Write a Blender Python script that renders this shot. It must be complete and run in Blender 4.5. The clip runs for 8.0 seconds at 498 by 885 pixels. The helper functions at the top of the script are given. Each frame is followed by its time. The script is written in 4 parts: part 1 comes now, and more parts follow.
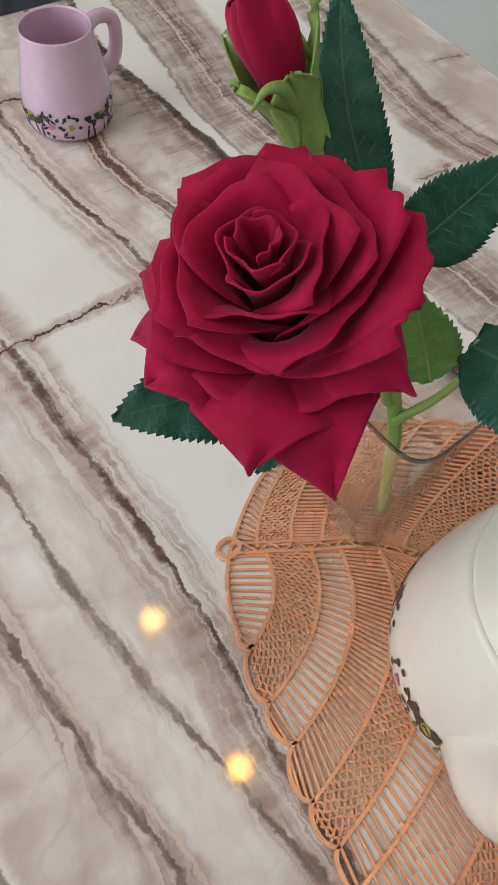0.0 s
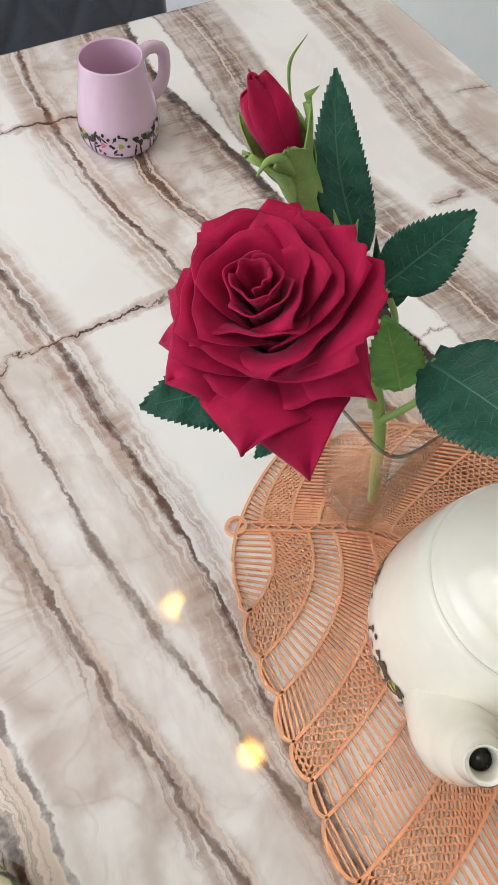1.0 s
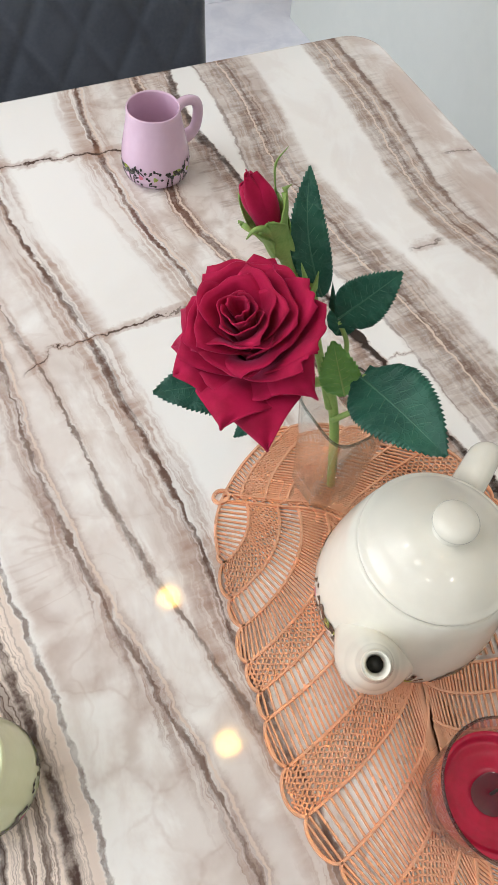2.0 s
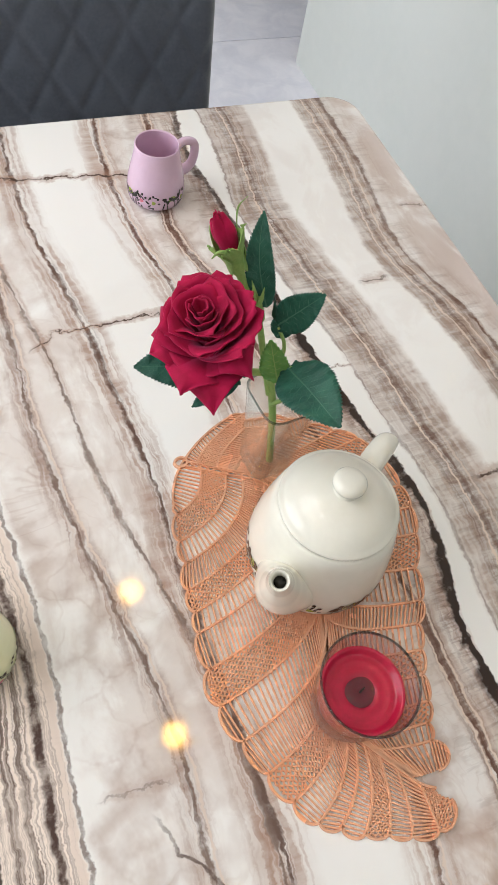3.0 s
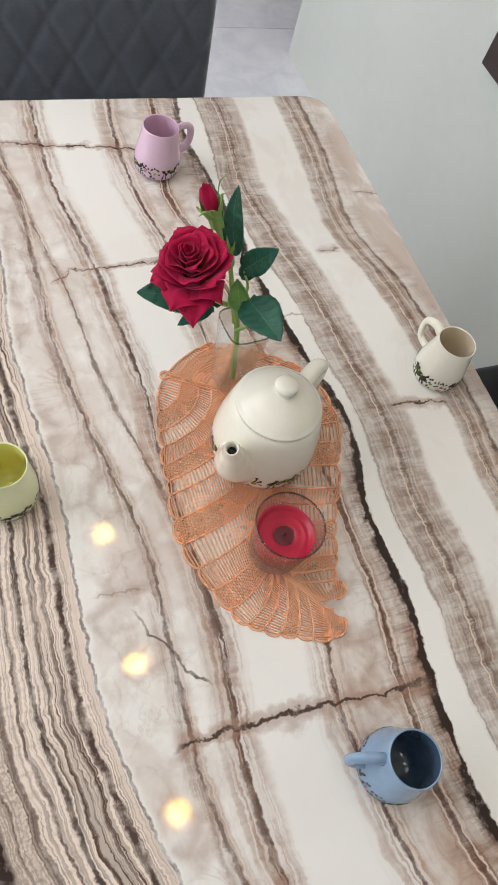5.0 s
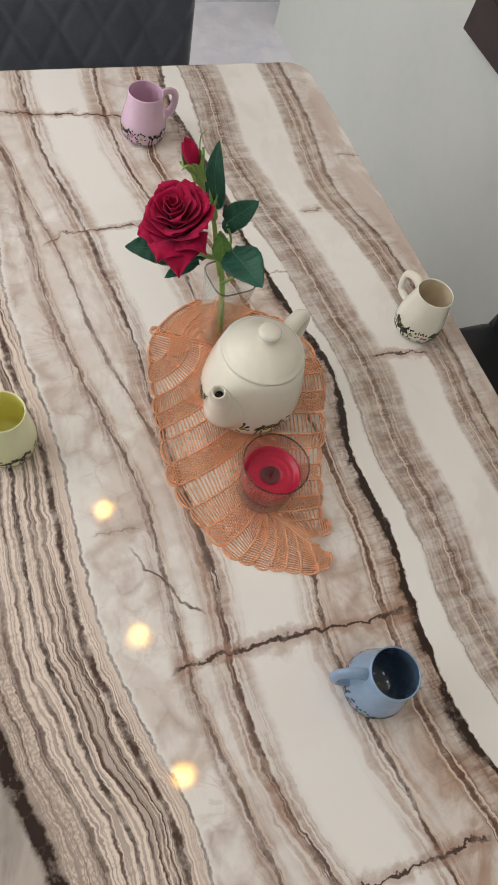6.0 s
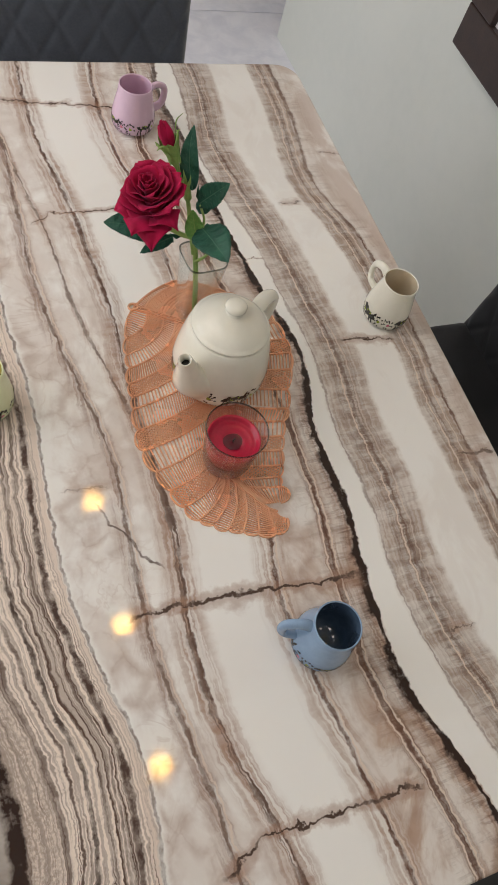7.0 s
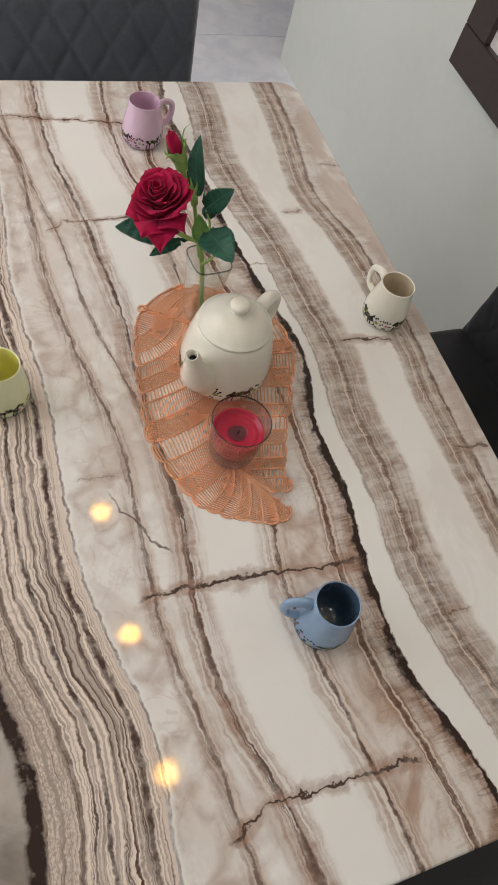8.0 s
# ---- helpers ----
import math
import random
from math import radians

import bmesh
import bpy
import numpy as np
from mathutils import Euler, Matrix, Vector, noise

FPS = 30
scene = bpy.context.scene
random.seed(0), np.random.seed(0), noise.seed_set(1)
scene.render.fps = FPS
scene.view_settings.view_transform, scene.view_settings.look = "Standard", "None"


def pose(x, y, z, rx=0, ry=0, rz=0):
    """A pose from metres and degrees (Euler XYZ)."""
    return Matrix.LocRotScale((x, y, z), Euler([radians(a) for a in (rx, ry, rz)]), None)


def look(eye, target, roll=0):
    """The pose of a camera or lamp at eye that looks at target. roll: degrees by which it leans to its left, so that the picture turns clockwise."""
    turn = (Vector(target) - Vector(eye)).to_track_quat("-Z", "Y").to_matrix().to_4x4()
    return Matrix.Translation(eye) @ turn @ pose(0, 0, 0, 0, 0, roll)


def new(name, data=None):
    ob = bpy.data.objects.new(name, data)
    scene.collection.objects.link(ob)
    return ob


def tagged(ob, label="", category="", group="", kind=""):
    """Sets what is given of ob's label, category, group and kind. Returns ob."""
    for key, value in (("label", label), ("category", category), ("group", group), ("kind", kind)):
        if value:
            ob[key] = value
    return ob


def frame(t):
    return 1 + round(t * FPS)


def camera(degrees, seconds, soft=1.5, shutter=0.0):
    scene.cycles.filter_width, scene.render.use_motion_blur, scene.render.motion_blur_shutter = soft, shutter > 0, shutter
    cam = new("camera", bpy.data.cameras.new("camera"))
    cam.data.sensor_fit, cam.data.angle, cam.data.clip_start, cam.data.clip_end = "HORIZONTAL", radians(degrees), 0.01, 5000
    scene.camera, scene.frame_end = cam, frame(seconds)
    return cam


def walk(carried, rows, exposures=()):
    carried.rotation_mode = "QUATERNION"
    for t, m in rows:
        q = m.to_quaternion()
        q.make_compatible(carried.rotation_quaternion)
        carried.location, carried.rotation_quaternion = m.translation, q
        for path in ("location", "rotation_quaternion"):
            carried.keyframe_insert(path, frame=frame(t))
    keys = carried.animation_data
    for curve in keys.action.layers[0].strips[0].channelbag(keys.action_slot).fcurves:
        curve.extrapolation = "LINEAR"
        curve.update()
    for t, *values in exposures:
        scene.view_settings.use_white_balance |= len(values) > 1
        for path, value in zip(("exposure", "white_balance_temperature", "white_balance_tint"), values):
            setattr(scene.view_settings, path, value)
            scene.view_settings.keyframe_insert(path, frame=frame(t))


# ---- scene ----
cam = camera(39.2, 8.0, 1.0)
PATH = [
    (0, (-0.0925, -0.121, 1.1265), (0.540, 0.6895, -0.5885), 5.6),
    (0.5, (-0.0998, -0.138, 1.1478), (0.4781, 0.6857, -0.581), 4.2),
    (1, (-0.1002, -0.1556, 1.1766), (0.4505, 0.6979, -0.5468), 4.2),
    (1.5, (-0.1116, -0.1855, 1.2185), (0.4371, 0.688, -0.4949), 5.9),
    (2.8, (-0.143, -0.308, 1.354), (0.423, 0.58, -0.346), 12.9),
    (3, (-0.152, -0.33, 1.372), (0.458, 0.578, -0.303), 15.2),
    (3.5, (-0.182, -0.368, 1.421), (0.353, 0.471, -0.314), 17.2),
    (4, (-0.206, -0.406, 1.46), (0.401, 0.45, -0.242), 18.8),
    (4.5, (-0.215, -0.445, 1.496), (0.402, 0.376, -0.22), 21.1),
    (5, (-0.228, -0.502, 1.521), (0.441, 0.337, -0.167), 23.0),
    (5.2, (-0.238, -0.52, 1.531), (0.46, 0.292, -0.158), 25.5),
    (6.3, (-0.238, -0.586, 1.542), (0.416, 0.214, -0.17), 21.8),
    (6.5, (-0.228, -0.604, 1.552), (0.432, 0.201, -0.156), 23.3),
    (7, (-0.222, -0.648, 1.562), (0.446, 0.183, -0.13), 23.9),
    (7.5, (-0.23, -0.673, 1.572), (0.425, 0.179, -0.114), 22.9),
    (8, (-0.24, -0.699, 1.582), (0.42, 0.184, -0.087), 22.0),
]
EXPOSURES = [(0.0, -0.42, 6350, 10), (0.8, -0.10, 6300, 10), (1.5, 0.04, 6250, 10), (3.5, 0.12, 6300, 10), (5.0, -0.02, 6400, 10), (5.4, -0.10, 6500, 10), (6.3, -0.36, 6750, 12), (8.0, -0.38, 6750, 12)]
walk(cam, [(t, look(eye, target, roll)) for t, eye, target, roll in PATH], EXPOSURES)

# ---- light ----
world = bpy.data.worlds.new("sky")
scene.world = world
world.use_nodes = True
sky = world.node_tree.nodes.new("ShaderNodeTexSky")
sky.sky_type, sky.sun_disc = "NISHITA", False
sky.sun_elevation, sky.sun_rotation = radians(45), radians(250)
world.node_tree.links.new(sky.outputs[0], world.node_tree.nodes["Background"].inputs[0])
world.node_tree.nodes["Background"].inputs[1].default_value = 0.12


def area_lamp(name, m, sx, sy, power, tint):
    d = bpy.data.lights.new(name, "AREA")
    d.shape, d.size, d.size_y, d.energy, d.color = "RECTANGLE", sx, sy, power, tint
    ob = new(name, d)
    ob.matrix_basis = m
    return ob


# daylight in the window's opening
area_lamp("window_daylight", look((-2.58, 0.7, 1.6), (0.0, 0.7, 1.2)), 2.3, 1.4, 36, (0.97, 0.98, 1.0))
# two soft fill lamps added under the ceiling, without any fixture of the room
area_lamp("added_ceiling_fill", look((-1.45, 1.35, 2.70), (-1.45, 1.35, 0.0)), 1.7, 2.6, 35, (1.0, 0.97, 0.93))
area_lamp("added_ceiling_fill", look((0.50, -2.20, 2.70), (0.50, -2.20, 0.0)), 1.5, 1.2, 4, (1.0, 0.97, 0.93))


# ---- node helpers ----
class Nodes:
    """Short spellings for building a material's node tree."""

    def __init__(self, name, rough=0.5, metal=0.0, spec=0.5):
        self.mat = bpy.data.materials.new(name)
        self.mat.use_nodes = True
        self.tree = self.mat.node_tree
        self.bsdf = self.tree.nodes["Principled BSDF"]
        self.bsdf.inputs["Roughness"].default_value = rough
        self.bsdf.inputs["Metallic"].default_value = metal
        self.bsdf.inputs["Specular IOR Level"].default_value = spec
        self.coord = self.tree.nodes.new("ShaderNodeTexCoord").outputs["Object"]

    def node(self, kind):
        return self.tree.nodes.new(kind)

    def link(self, a, b):
        self.tree.links.new(a, b)

    def put(self, socket, value):
        if isinstance(value, bpy.types.NodeSocket):
            self.link(value, socket)
        else:
            socket.default_value = value

    def math(self, op, a, b=0.0, c=0.0, clamp=False):
        n = self.node("ShaderNodeMath")
        n.operation, n.use_clamp = op, clamp
        for i, v in enumerate((a, b, c)):
            self.put(n.inputs[i], v)
        return n.outputs[0]

    def ramp(self, value, a, b, lo=0.0, hi=1.0, smooth=True):
        n = self.node("ShaderNodeMapRange")
        n.interpolation_type = "SMOOTHSTEP" if smooth else "LINEAR"
        for i, v in enumerate((value, a, b, lo, hi)):
            self.put(n.inputs[i], v)
        return n.outputs[0]

    def noise(self, scale, detail=4.0, rough=0.55, distort=0.0, vector=None, stretch=None):
        n = self.node("ShaderNodeTexNoise")
        n.inputs["Scale"].default_value = scale
        n.inputs["Detail"].default_value = detail
        n.inputs["Roughness"].default_value = rough
        n.inputs["Distortion"].default_value = distort
        v = vector or self.coord
        if stretch:
            m = self.node("ShaderNodeMapping")
            m.inputs["Scale"].default_value = stretch
            self.link(v, m.inputs["Vector"])
            v = m.outputs["Vector"]
        self.link(v, n.inputs["Vector"])
        return n.outputs[0]

    def mix(self, fac, a, b):
        n = self.node("ShaderNodeMix")
        n.data_type = "RGBA"
        self.put(n.inputs[0], fac)
        self.put(n.inputs[6], (*a, 1) if isinstance(a, tuple) else a)
        self.put(n.inputs[7], (*b, 1) if isinstance(b, tuple) else b)
        return n.outputs[2]

    def bump(self, height, strength=0.3, distance=0.001):
        n = self.node("ShaderNodeBump")
        n.inputs["Strength"].default_value = strength
        n.inputs["Distance"].default_value = distance
        self.link(height, n.inputs["Height"])
        self.link(n.outputs[0], self.bsdf.inputs["Normal"])

    def colour(self, value):
        self.put(self.bsdf.inputs["Base Color"], (*value, 1) if isinstance(value, tuple) else value)


def surface(name, a, b, scale=40.0, rough=0.5, metal=0.0, bump=0.0, spec=0.5, sheen=0.0, coat=0.0, fine=0.0):
    """A material that wanders between two near colours at two scales."""
    n = Nodes(name, rough, metal, spec)
    big = n.noise(scale, 3)
    small = n.noise(scale * 9, 3)
    both = n.math("ADD", n.math("MULTIPLY", big, 0.65), n.math("MULTIPLY", small, 0.35))
    n.colour(n.mix(n.ramp(both, 0.35, 0.65), a, b))
    n.put(n.bsdf.inputs["Roughness"], n.ramp(big, 0.3, 0.7, rough * 0.85, min(1.0, rough * 1.15)))
    if bump:
        n.bump(n.noise(fine or scale * 12, 2), 0.5, bump)
    n.bsdf.inputs["Sheen Weight"].default_value = sheen
    n.bsdf.inputs["Coat Weight"].default_value = coat
    n.bsdf.inputs["Coat Roughness"].default_value = 0.05
    return n.mat


# ---- marble of the table ----
Y0, Y1 = -0.84, 0.60


def marble():
    n = Nodes("printed_onyx_marble", 0.13, 0.0, 0.5)
    sep = n.node("ShaderNodeSeparateXYZ")
    n.link(n.coord, sep.inputs[0])
    x, y = sep.outputs[0], sep.outputs[1]
    w1 = n.math("SUBTRACT", n.noise(9, 3), 0.5)
    w2 = n.math("SUBTRACT", n.noise(45, 4, 0.6), 0.5)
    w3 = n.math("SUBTRACT", n.noise(170, 3, 0.6), 0.5)
    wob = n.math("ADD", n.math("MULTIPLY", w1, 0.012), n.math("ADD", n.math("MULTIPLY", w2, 0.010), n.math("MULTIPLY", w3, 0.006)))
    xw = n.math("ADD", x, wob)
    yw = n.math("ADD", y, n.math("ADD", n.math("MULTIPLY", w2, 0.026), n.math("MULTIPLY", w3, 0.007)))
    along = n.math("DIVIDE", n.math("SUBTRACT", y, Y0), Y1 - Y0, clamp=True)
    patch = n.noise(6, 4, 0.6, 0.4)
    patch2 = n.noise(14, 5, 0.62, 0.6, stretch=(1.0, 0.55, 1.0))
    fibre = n.noise(60, 5, 0.65, 0.3, stretch=(0.45, 1.6, 1.0))
    speck = n.noise(260, 3, 0.6)

    def vein(xs):
        """Distance across from a vein that runs down the table through these x at even steps of y."""
        c = n.node("ShaderNodeFloatCurve")
        pts = c.mapping.curves[0].points
        last = len(xs) - 1
        for i, v in enumerate(xs):
            if i in (0, last):
                pts[0 if i == 0 else -1].location = (i / last, v + 0.5)
            else:
                pts.new(i / last, v + 0.5)
        c.mapping.update()
        n.link(along, c.inputs["Value"])
        return n.math("SUBTRACT", xw, n.math("SUBTRACT", c.outputs[0], 0.5))

    def band(d, left, right):
        """One on the line d = 0, falling off to both sides."""
        return n.math("MULTIPLY", n.ramp(d, -left, -left * 0.3), n.ramp(d, right * 0.3, right, 1.0, 0.0))

    def plate(d, left, right):
        """Nearly even between two fairly crisp edges."""
        return n.math("MULTIPLY", n.ramp(d, -left, -left * 0.72), n.ramp(d, right * 0.72, right, 1.0, 0.0))

    def over(col, fac, amount, tint):
        return n.mix(n.math("MULTIPLY", fac, amount, clamp=True), col, tint)

    A = vein([0.238, 0.222, 0.184, 0.187, 0.203, 0.201, 0.227, 0.209, 0.192, 0.186, 0.175, 0.164, 0.177])
    B = vein([0.318, 0.300, 0.272, 0.260, 0.272, 0.268, 0.280, 0.270, 0.259, 0.238, 0.225, 0.239, 0.241])
    C = vein([0.445, 0.432, 0.416, 0.408, 0.406, 0.403, 0.413, 0.408, 0.396, 0.364, 0.376, 0.387, 0.389])
    D = vein([0.113, 0.100, 0.084, 0.070, 0.086, 0.082, 0.077, 0.072, 0.068, 0.063, 0.045, 0.044, 0.059])
    E = vein([0.186, 0.173, 0.146, 0.147, 0.162, 0.164, 0.163, 0.148, 0.132, 0.116, 0.094, 0.118, 0.130])
    F = vein([0.000, -0.010, -0.041, -0.049, -0.035, -0.037, -0.038, -0.035, -0.044, -0.055, -0.074, -0.080, -0.073])
    G = vein([-0.004, -0.014, -0.045, -0.053, -0.040, -0.043, -0.057, -0.085, -0.094, -0.111, -0.130, -0.142, -0.140])
    H = vein([-0.062, -0.068, -0.080, -0.096, -0.092, -0.089, -0.106, -0.126, -0.134, -0.133, -0.133, -0.160, -0.165])
    I = vein([-0.143, -0.141, -0.136, -0.161, -0.178, -0.174, -0.171, -0.182, -0.185, -0.178, -0.176, -0.186, -0.190])

    white, taupe, brown, dark = (0.86, 0.85, 0.815), (0.34, 0.190, 0.125), (0.110, 0.046, 0.027), (0.028, 0.013, 0.008)
    tan, grey = (0.47, 0.31, 0.215), (0.52, 0.405, 0.34)

    def streaks(d, fine, low, high, run=7.0):
        """Fine threads that follow the line d = 0."""
        t = n.node("ShaderNodeTexNoise")
        t.noise_dimensions = "2D"
        t.inputs["Scale"].default_value = 1.0
        t.inputs["Detail"].default_value = 4.0
        t.inputs["Roughness"].default_value = 0.6
        c = n.node("ShaderNodeCombineXYZ")
        n.link(n.math("MULTIPLY", d, fine), c.inputs[0])
        n.link(n.math("MULTIPLY", y, run), c.inputs[1])
        n.link(c.outputs[0], t.inputs["Vector"])
        return n.ramp(t.outputs[0], low, high)

    thread_b, thread_f = streaks(B, 190.0, 0.36, 0.62), streaks(F, 150.0, 0.36, 0.62)
    ridge = n.ramp(n.math("ABSOLUTE", n.math("SUBTRACT", n.noise(11, 4, 0.55, 0.9), 0.5)), 0.0, 0.022, 1, 0)
    ridge2 = n.ramp(n.math("ABSOLUTE", n.math("SUBTRACT", n.noise(30, 3, 0.55, 0.7), 0.5)), 0.0, 0.03, 1, 0)
    cells = n.node("ShaderNodeTexVoronoi")
    cells.feature = "DISTANCE_TO_EDGE"
    cells.inputs["Scale"].default_value = 21.0
    warp = n.node("ShaderNodeVectorMath")
    warp.operation = "MULTIPLY_ADD"
    cloud = n.node("ShaderNodeTexNoise")
    cloud.inputs["Scale"].default_value = 22.0
    cloud.inputs["Detail"].default_value = 4.0
    n.link(n.coord, cloud.inputs["Vector"])
    n.link(cloud.outputs["Color"], warp.inputs[0])
    warp.inputs[1].default_value = (0.045, 0.045, 0.0)
    n.link(n.coord, warp.inputs[2])
    n.link(warp.outputs[0], cells.inputs["Vector"])
    lumps = n.math("MULTIPLY", n.ramp(cells.outputs["Distance"], 0.0, 0.30, 1, 0), n.ramp(n.noise(17, 4, 0.6), 0.38, 0.62))
    seams = n.math("MULTIPLY", n.ramp(cells.outputs["Distance"], 0.0, 0.05, 1, 0), n.ramp(n.noise(26, 3, 0.6), 0.42, 0.60))
    swell = n.ramp(n.noise(16, 4, 0.6), 0.32, 0.68, 0.35, 1.8)
    col = n.mix(n.ramp(patch, 0.45, 0.72, 0, 0.14), white, (0.68, 0.60, 0.54))
    # clouded stretches between the bands
    haze = n.ramp(patch2, 0.34, 0.62)

    def zone(a, b):
        return n.math("MULTIPLY", a, b)

    mid = zone(n.ramp(D, -0.004, 0.02), n.ramp(A, -0.006, 0.004, 1, 0))
    near = n.ramp(y, -0.62, -0.18, 1.0, 0.35)
    col = over(col, mid, n.math("MULTIPLY", n.ramp(haze, 0, 1, 0.26, 0.88), near), (0.43, 0.275, 0.188))
    col = over(col, n.math("MULTIPLY", mid, ridge2), 0.10, taupe)
    leftc = zone(n.ramp(I, 0.0, 0.010), n.ramp(H, -0.012, 0.02, 1, 0))
    col = over(col, leftc, n.ramp(haze, 0, 1, 0.04, 0.38), grey)
    gh = zone(n.ramp(H, 0.0, 0.01), n.ramp(F, -0.012, 0.0, 1, 0))
    col = over(col, gh, n.ramp(haze, 0, 1, 0.02, 0.40), grey)
    wisps = n.math("MULTIPLY", n.ramp(patch, 0.40, 0.62), ridge)
    col = over(col, n.math("MULTIPLY", n.math("ADD", leftc, n.math("MULTIPLY", gh, 0.5)), wisps), 0.22, taupe)
    for part_of, soft, hard in ((leftc, 0.48, 0.16), (mid, 0.55, 0.10), (gh, 0.20, 0.04)):
        col = over(col, n.math("MULTIPLY", part_of, lumps), soft, (0.38, 0.26, 0.20))
        col = over(col, n.math("MULTIPLY", part_of, seams), hard, taupe)
    rightc = n.ramp(C, 0.02, 0.05)
    col = over(col, rightc, n.ramp(haze, 0, 1, 0.12, 0.70), grey)
    bc = zone(n.ramp(B, 0.0, 0.015), n.ramp(C, -0.02, 0.0, 1, 0))
    col = over(col, bc, n.ramp(haze, 0.4, 1, 0.0, 0.12), grey)
    # soft coloured bands
    grain = n.ramp(fibre, 0.3, 0.7, 0.62, 1.0)
    for d, left, right, amount, tint, thr in (
        (A, 0.034, 0.005, 0.62, taupe, thread_b),
        (D, 0.036, 0.026, 0.78, (0.37, 0.22, 0.145), thread_f), (E, 0.016, 0.018, 0.75, taupe, thread_b), (F, 0.034, 0.028, 0.82, (0.34, 0.195, 0.13), thread_f),
        (G, 0.011, 0.009, 0.60, taupe, thread_f), (H, 0.020, 0.014, 0.85, (0.31, 0.195, 0.15), thread_f),
    ):
        shade = n.math("MULTIPLY", n.math("MULTIPLY", band(d, left, right), grain), n.ramp(thr, 0, 1, 0.30, 1.0))
        col = over(col, shade, amount, tint)
    brick = n.ramp(n.noise(42, 3, 0.6, 0.3, stretch=(0.6, 1.3, 1.0)), 0.36, 0.62, 0.55, 1.0)
    edge_c = n.math("SUBTRACT", C, 0.022)
    for d, left, right, amount, tint in ((B, 0.040, 0.046, 0.80, (0.33, 0.222, 0.165)), (B, 0.020, 0.026, 0.35, (0.22, 0.135, 0.095)), (C, 0.030, 0.030, 0.82, (0.31, 0.205, 0.150)), (C, 0.020, 0.070, 0.42, (0.40, 0.28, 0.21))):
        col = over(col, n.math("MULTIPLY", n.math("MULTIPLY", plate(d, left, right), brick), n.ramp(thread_b, 0, 1, 0.70, 1.0)), amount, tint)
    crisp_b, crisp_f = streaks(B, 260.0, 0.52, 0.60), streaks(F, 380.0, 0.54, 0.62)
    pale_b = streaks(n.math("ADD", B, 3.1), 240.0, 0.58, 0.64)
    for d, left, right, thr, amount in ((A, 0.030, 0.003, crisp_b, 0.30), (B, 0.030, 0.030, crisp_b, 0.26), (C, 0.028, 0.036, crisp_b, 0.24), (E, 0.014, 0.016, crisp_b, 0.6), (D, 0.010, 0.012, crisp_f, 0.25), (F, 0.012, 0.010, crisp_f, 0.35), (H, 0.014, 0.008, crisp_f, 0.25)):
        col = over(col, n.math("MULTIPLY", band(d, left, right), thr), amount, brown)
    for d, left, right in ((B, 0.032, 0.036), (C, 0.028, 0.032), (E, 0.014, 0.014), (H, 0.014, 0.010)):
        col = over(col, n.math("MULTIPLY", band(d, left, right), pale_b), 0.45, (0.62, 0.50, 0.42))
    # short fibres that cross the bands
    hatch = n.ramp(n.noise(70, 4, 0.7, 0.2, stretch=(0.22, 1.5, 1.0)), 0.50, 0.62)
    for d, left, right, amount in ((B, 0.040, 0.044, 0.24), (C, 0.030, 0.055, 0.20), (A, 0.044, 0.002, 0.34), (E, 0.030, 0.012, 0.20)):
        col = over(col, n.math("MULTIPLY", plate(d, left, right), hatch), amount, (0.19, 0.115, 0.080))
    # feathered dark fringes across the bands
    comb = n.ramp(n.noise(95, 5, 0.75, 0.5, stretch=(0.30, 1.6, 1.0)), 0.46, 0.58)
    for d, left, right, deep in ((A, 0.030, 0.003, 0.5), (B, 0.024, 0.006, 0.35), (B, 0.004, 0.026, 0.35), (C, 0.018, 0.008, 0.35), (E, 0.010, 0.010, 0.5)):
        col = over(col, n.math("MULTIPLY", band(d, left, right), comb), deep, brown)
    # dark cores
    rag = n.ramp(n.noise(38, 5, 0.7), 0.32, 0.60, 0.45, 1.0)
    for d, left, right, amount, tint in (
        (A, 0.0110, 0.0036, n.ramp(y, 0.05, 0.35, 1.5, 0.85), dark), (n.math("SUBTRACT", B, 0.005), 0.0034, 0.0030, 0.60, brown), (C, 0.0022, 0.0026, 0.50, brown), (edge_c, 0.0044, 0.0036, 0.80, brown),
        (n.math("ADD", B, 0.034), 0.0026, 0.0020, 0.55, brown),
        (D, 0.0034, 0.0030, 0.95, brown), (E, 0.0050, 0.0050, 0.80, brown), (F, 0.0048, 0.0028, 0.95, (0.11, 0.058, 0.04)),
        (G, 0.0032, 0.0026, 0.85, (0.17, 0.115, 0.09)), (H, 0.0030, 0.0024, 0.85, (0.15, 0.09, 0.065)),
    ):
        col = over(col, n.math("MULTIPLY", band(n.math("DIVIDE", d, swell), left, right), rag), amount, tint)
    # pale threads beside the cores
    for d, off, amount in ((B, 0.002, 0.9), (B, -0.014, 0.45), (C, 0.007, 0.85), (C, -0.010, 0.7), (D, -0.0055, 0.8), (E, 0.0050, 0.9), (E, -0.0055, 0.9), (H, -0.006, 0.7)):
        t = n.math("ADD", d, off)
        col = over(col, band(t, 0.0017, 0.0017), amount, (0.72, 0.60, 0.50))
    # agate stripes
    agate = n.ramp(I, -0.004, 0.0, 1, 0)
    flow = n.math("ADD", I, n.math("ADD", n.math("MULTIPLY", w2, -0.004), n.math("MULTIPLY", n.math("SUBTRACT", n.noise(11, 2), 0.5), 0.022)))
    broad, narrow = streaks(flow, 120.0, 0.43, 0.49, 1.4), streaks(flow, 420.0, 0.43, 0.52, 2.5)
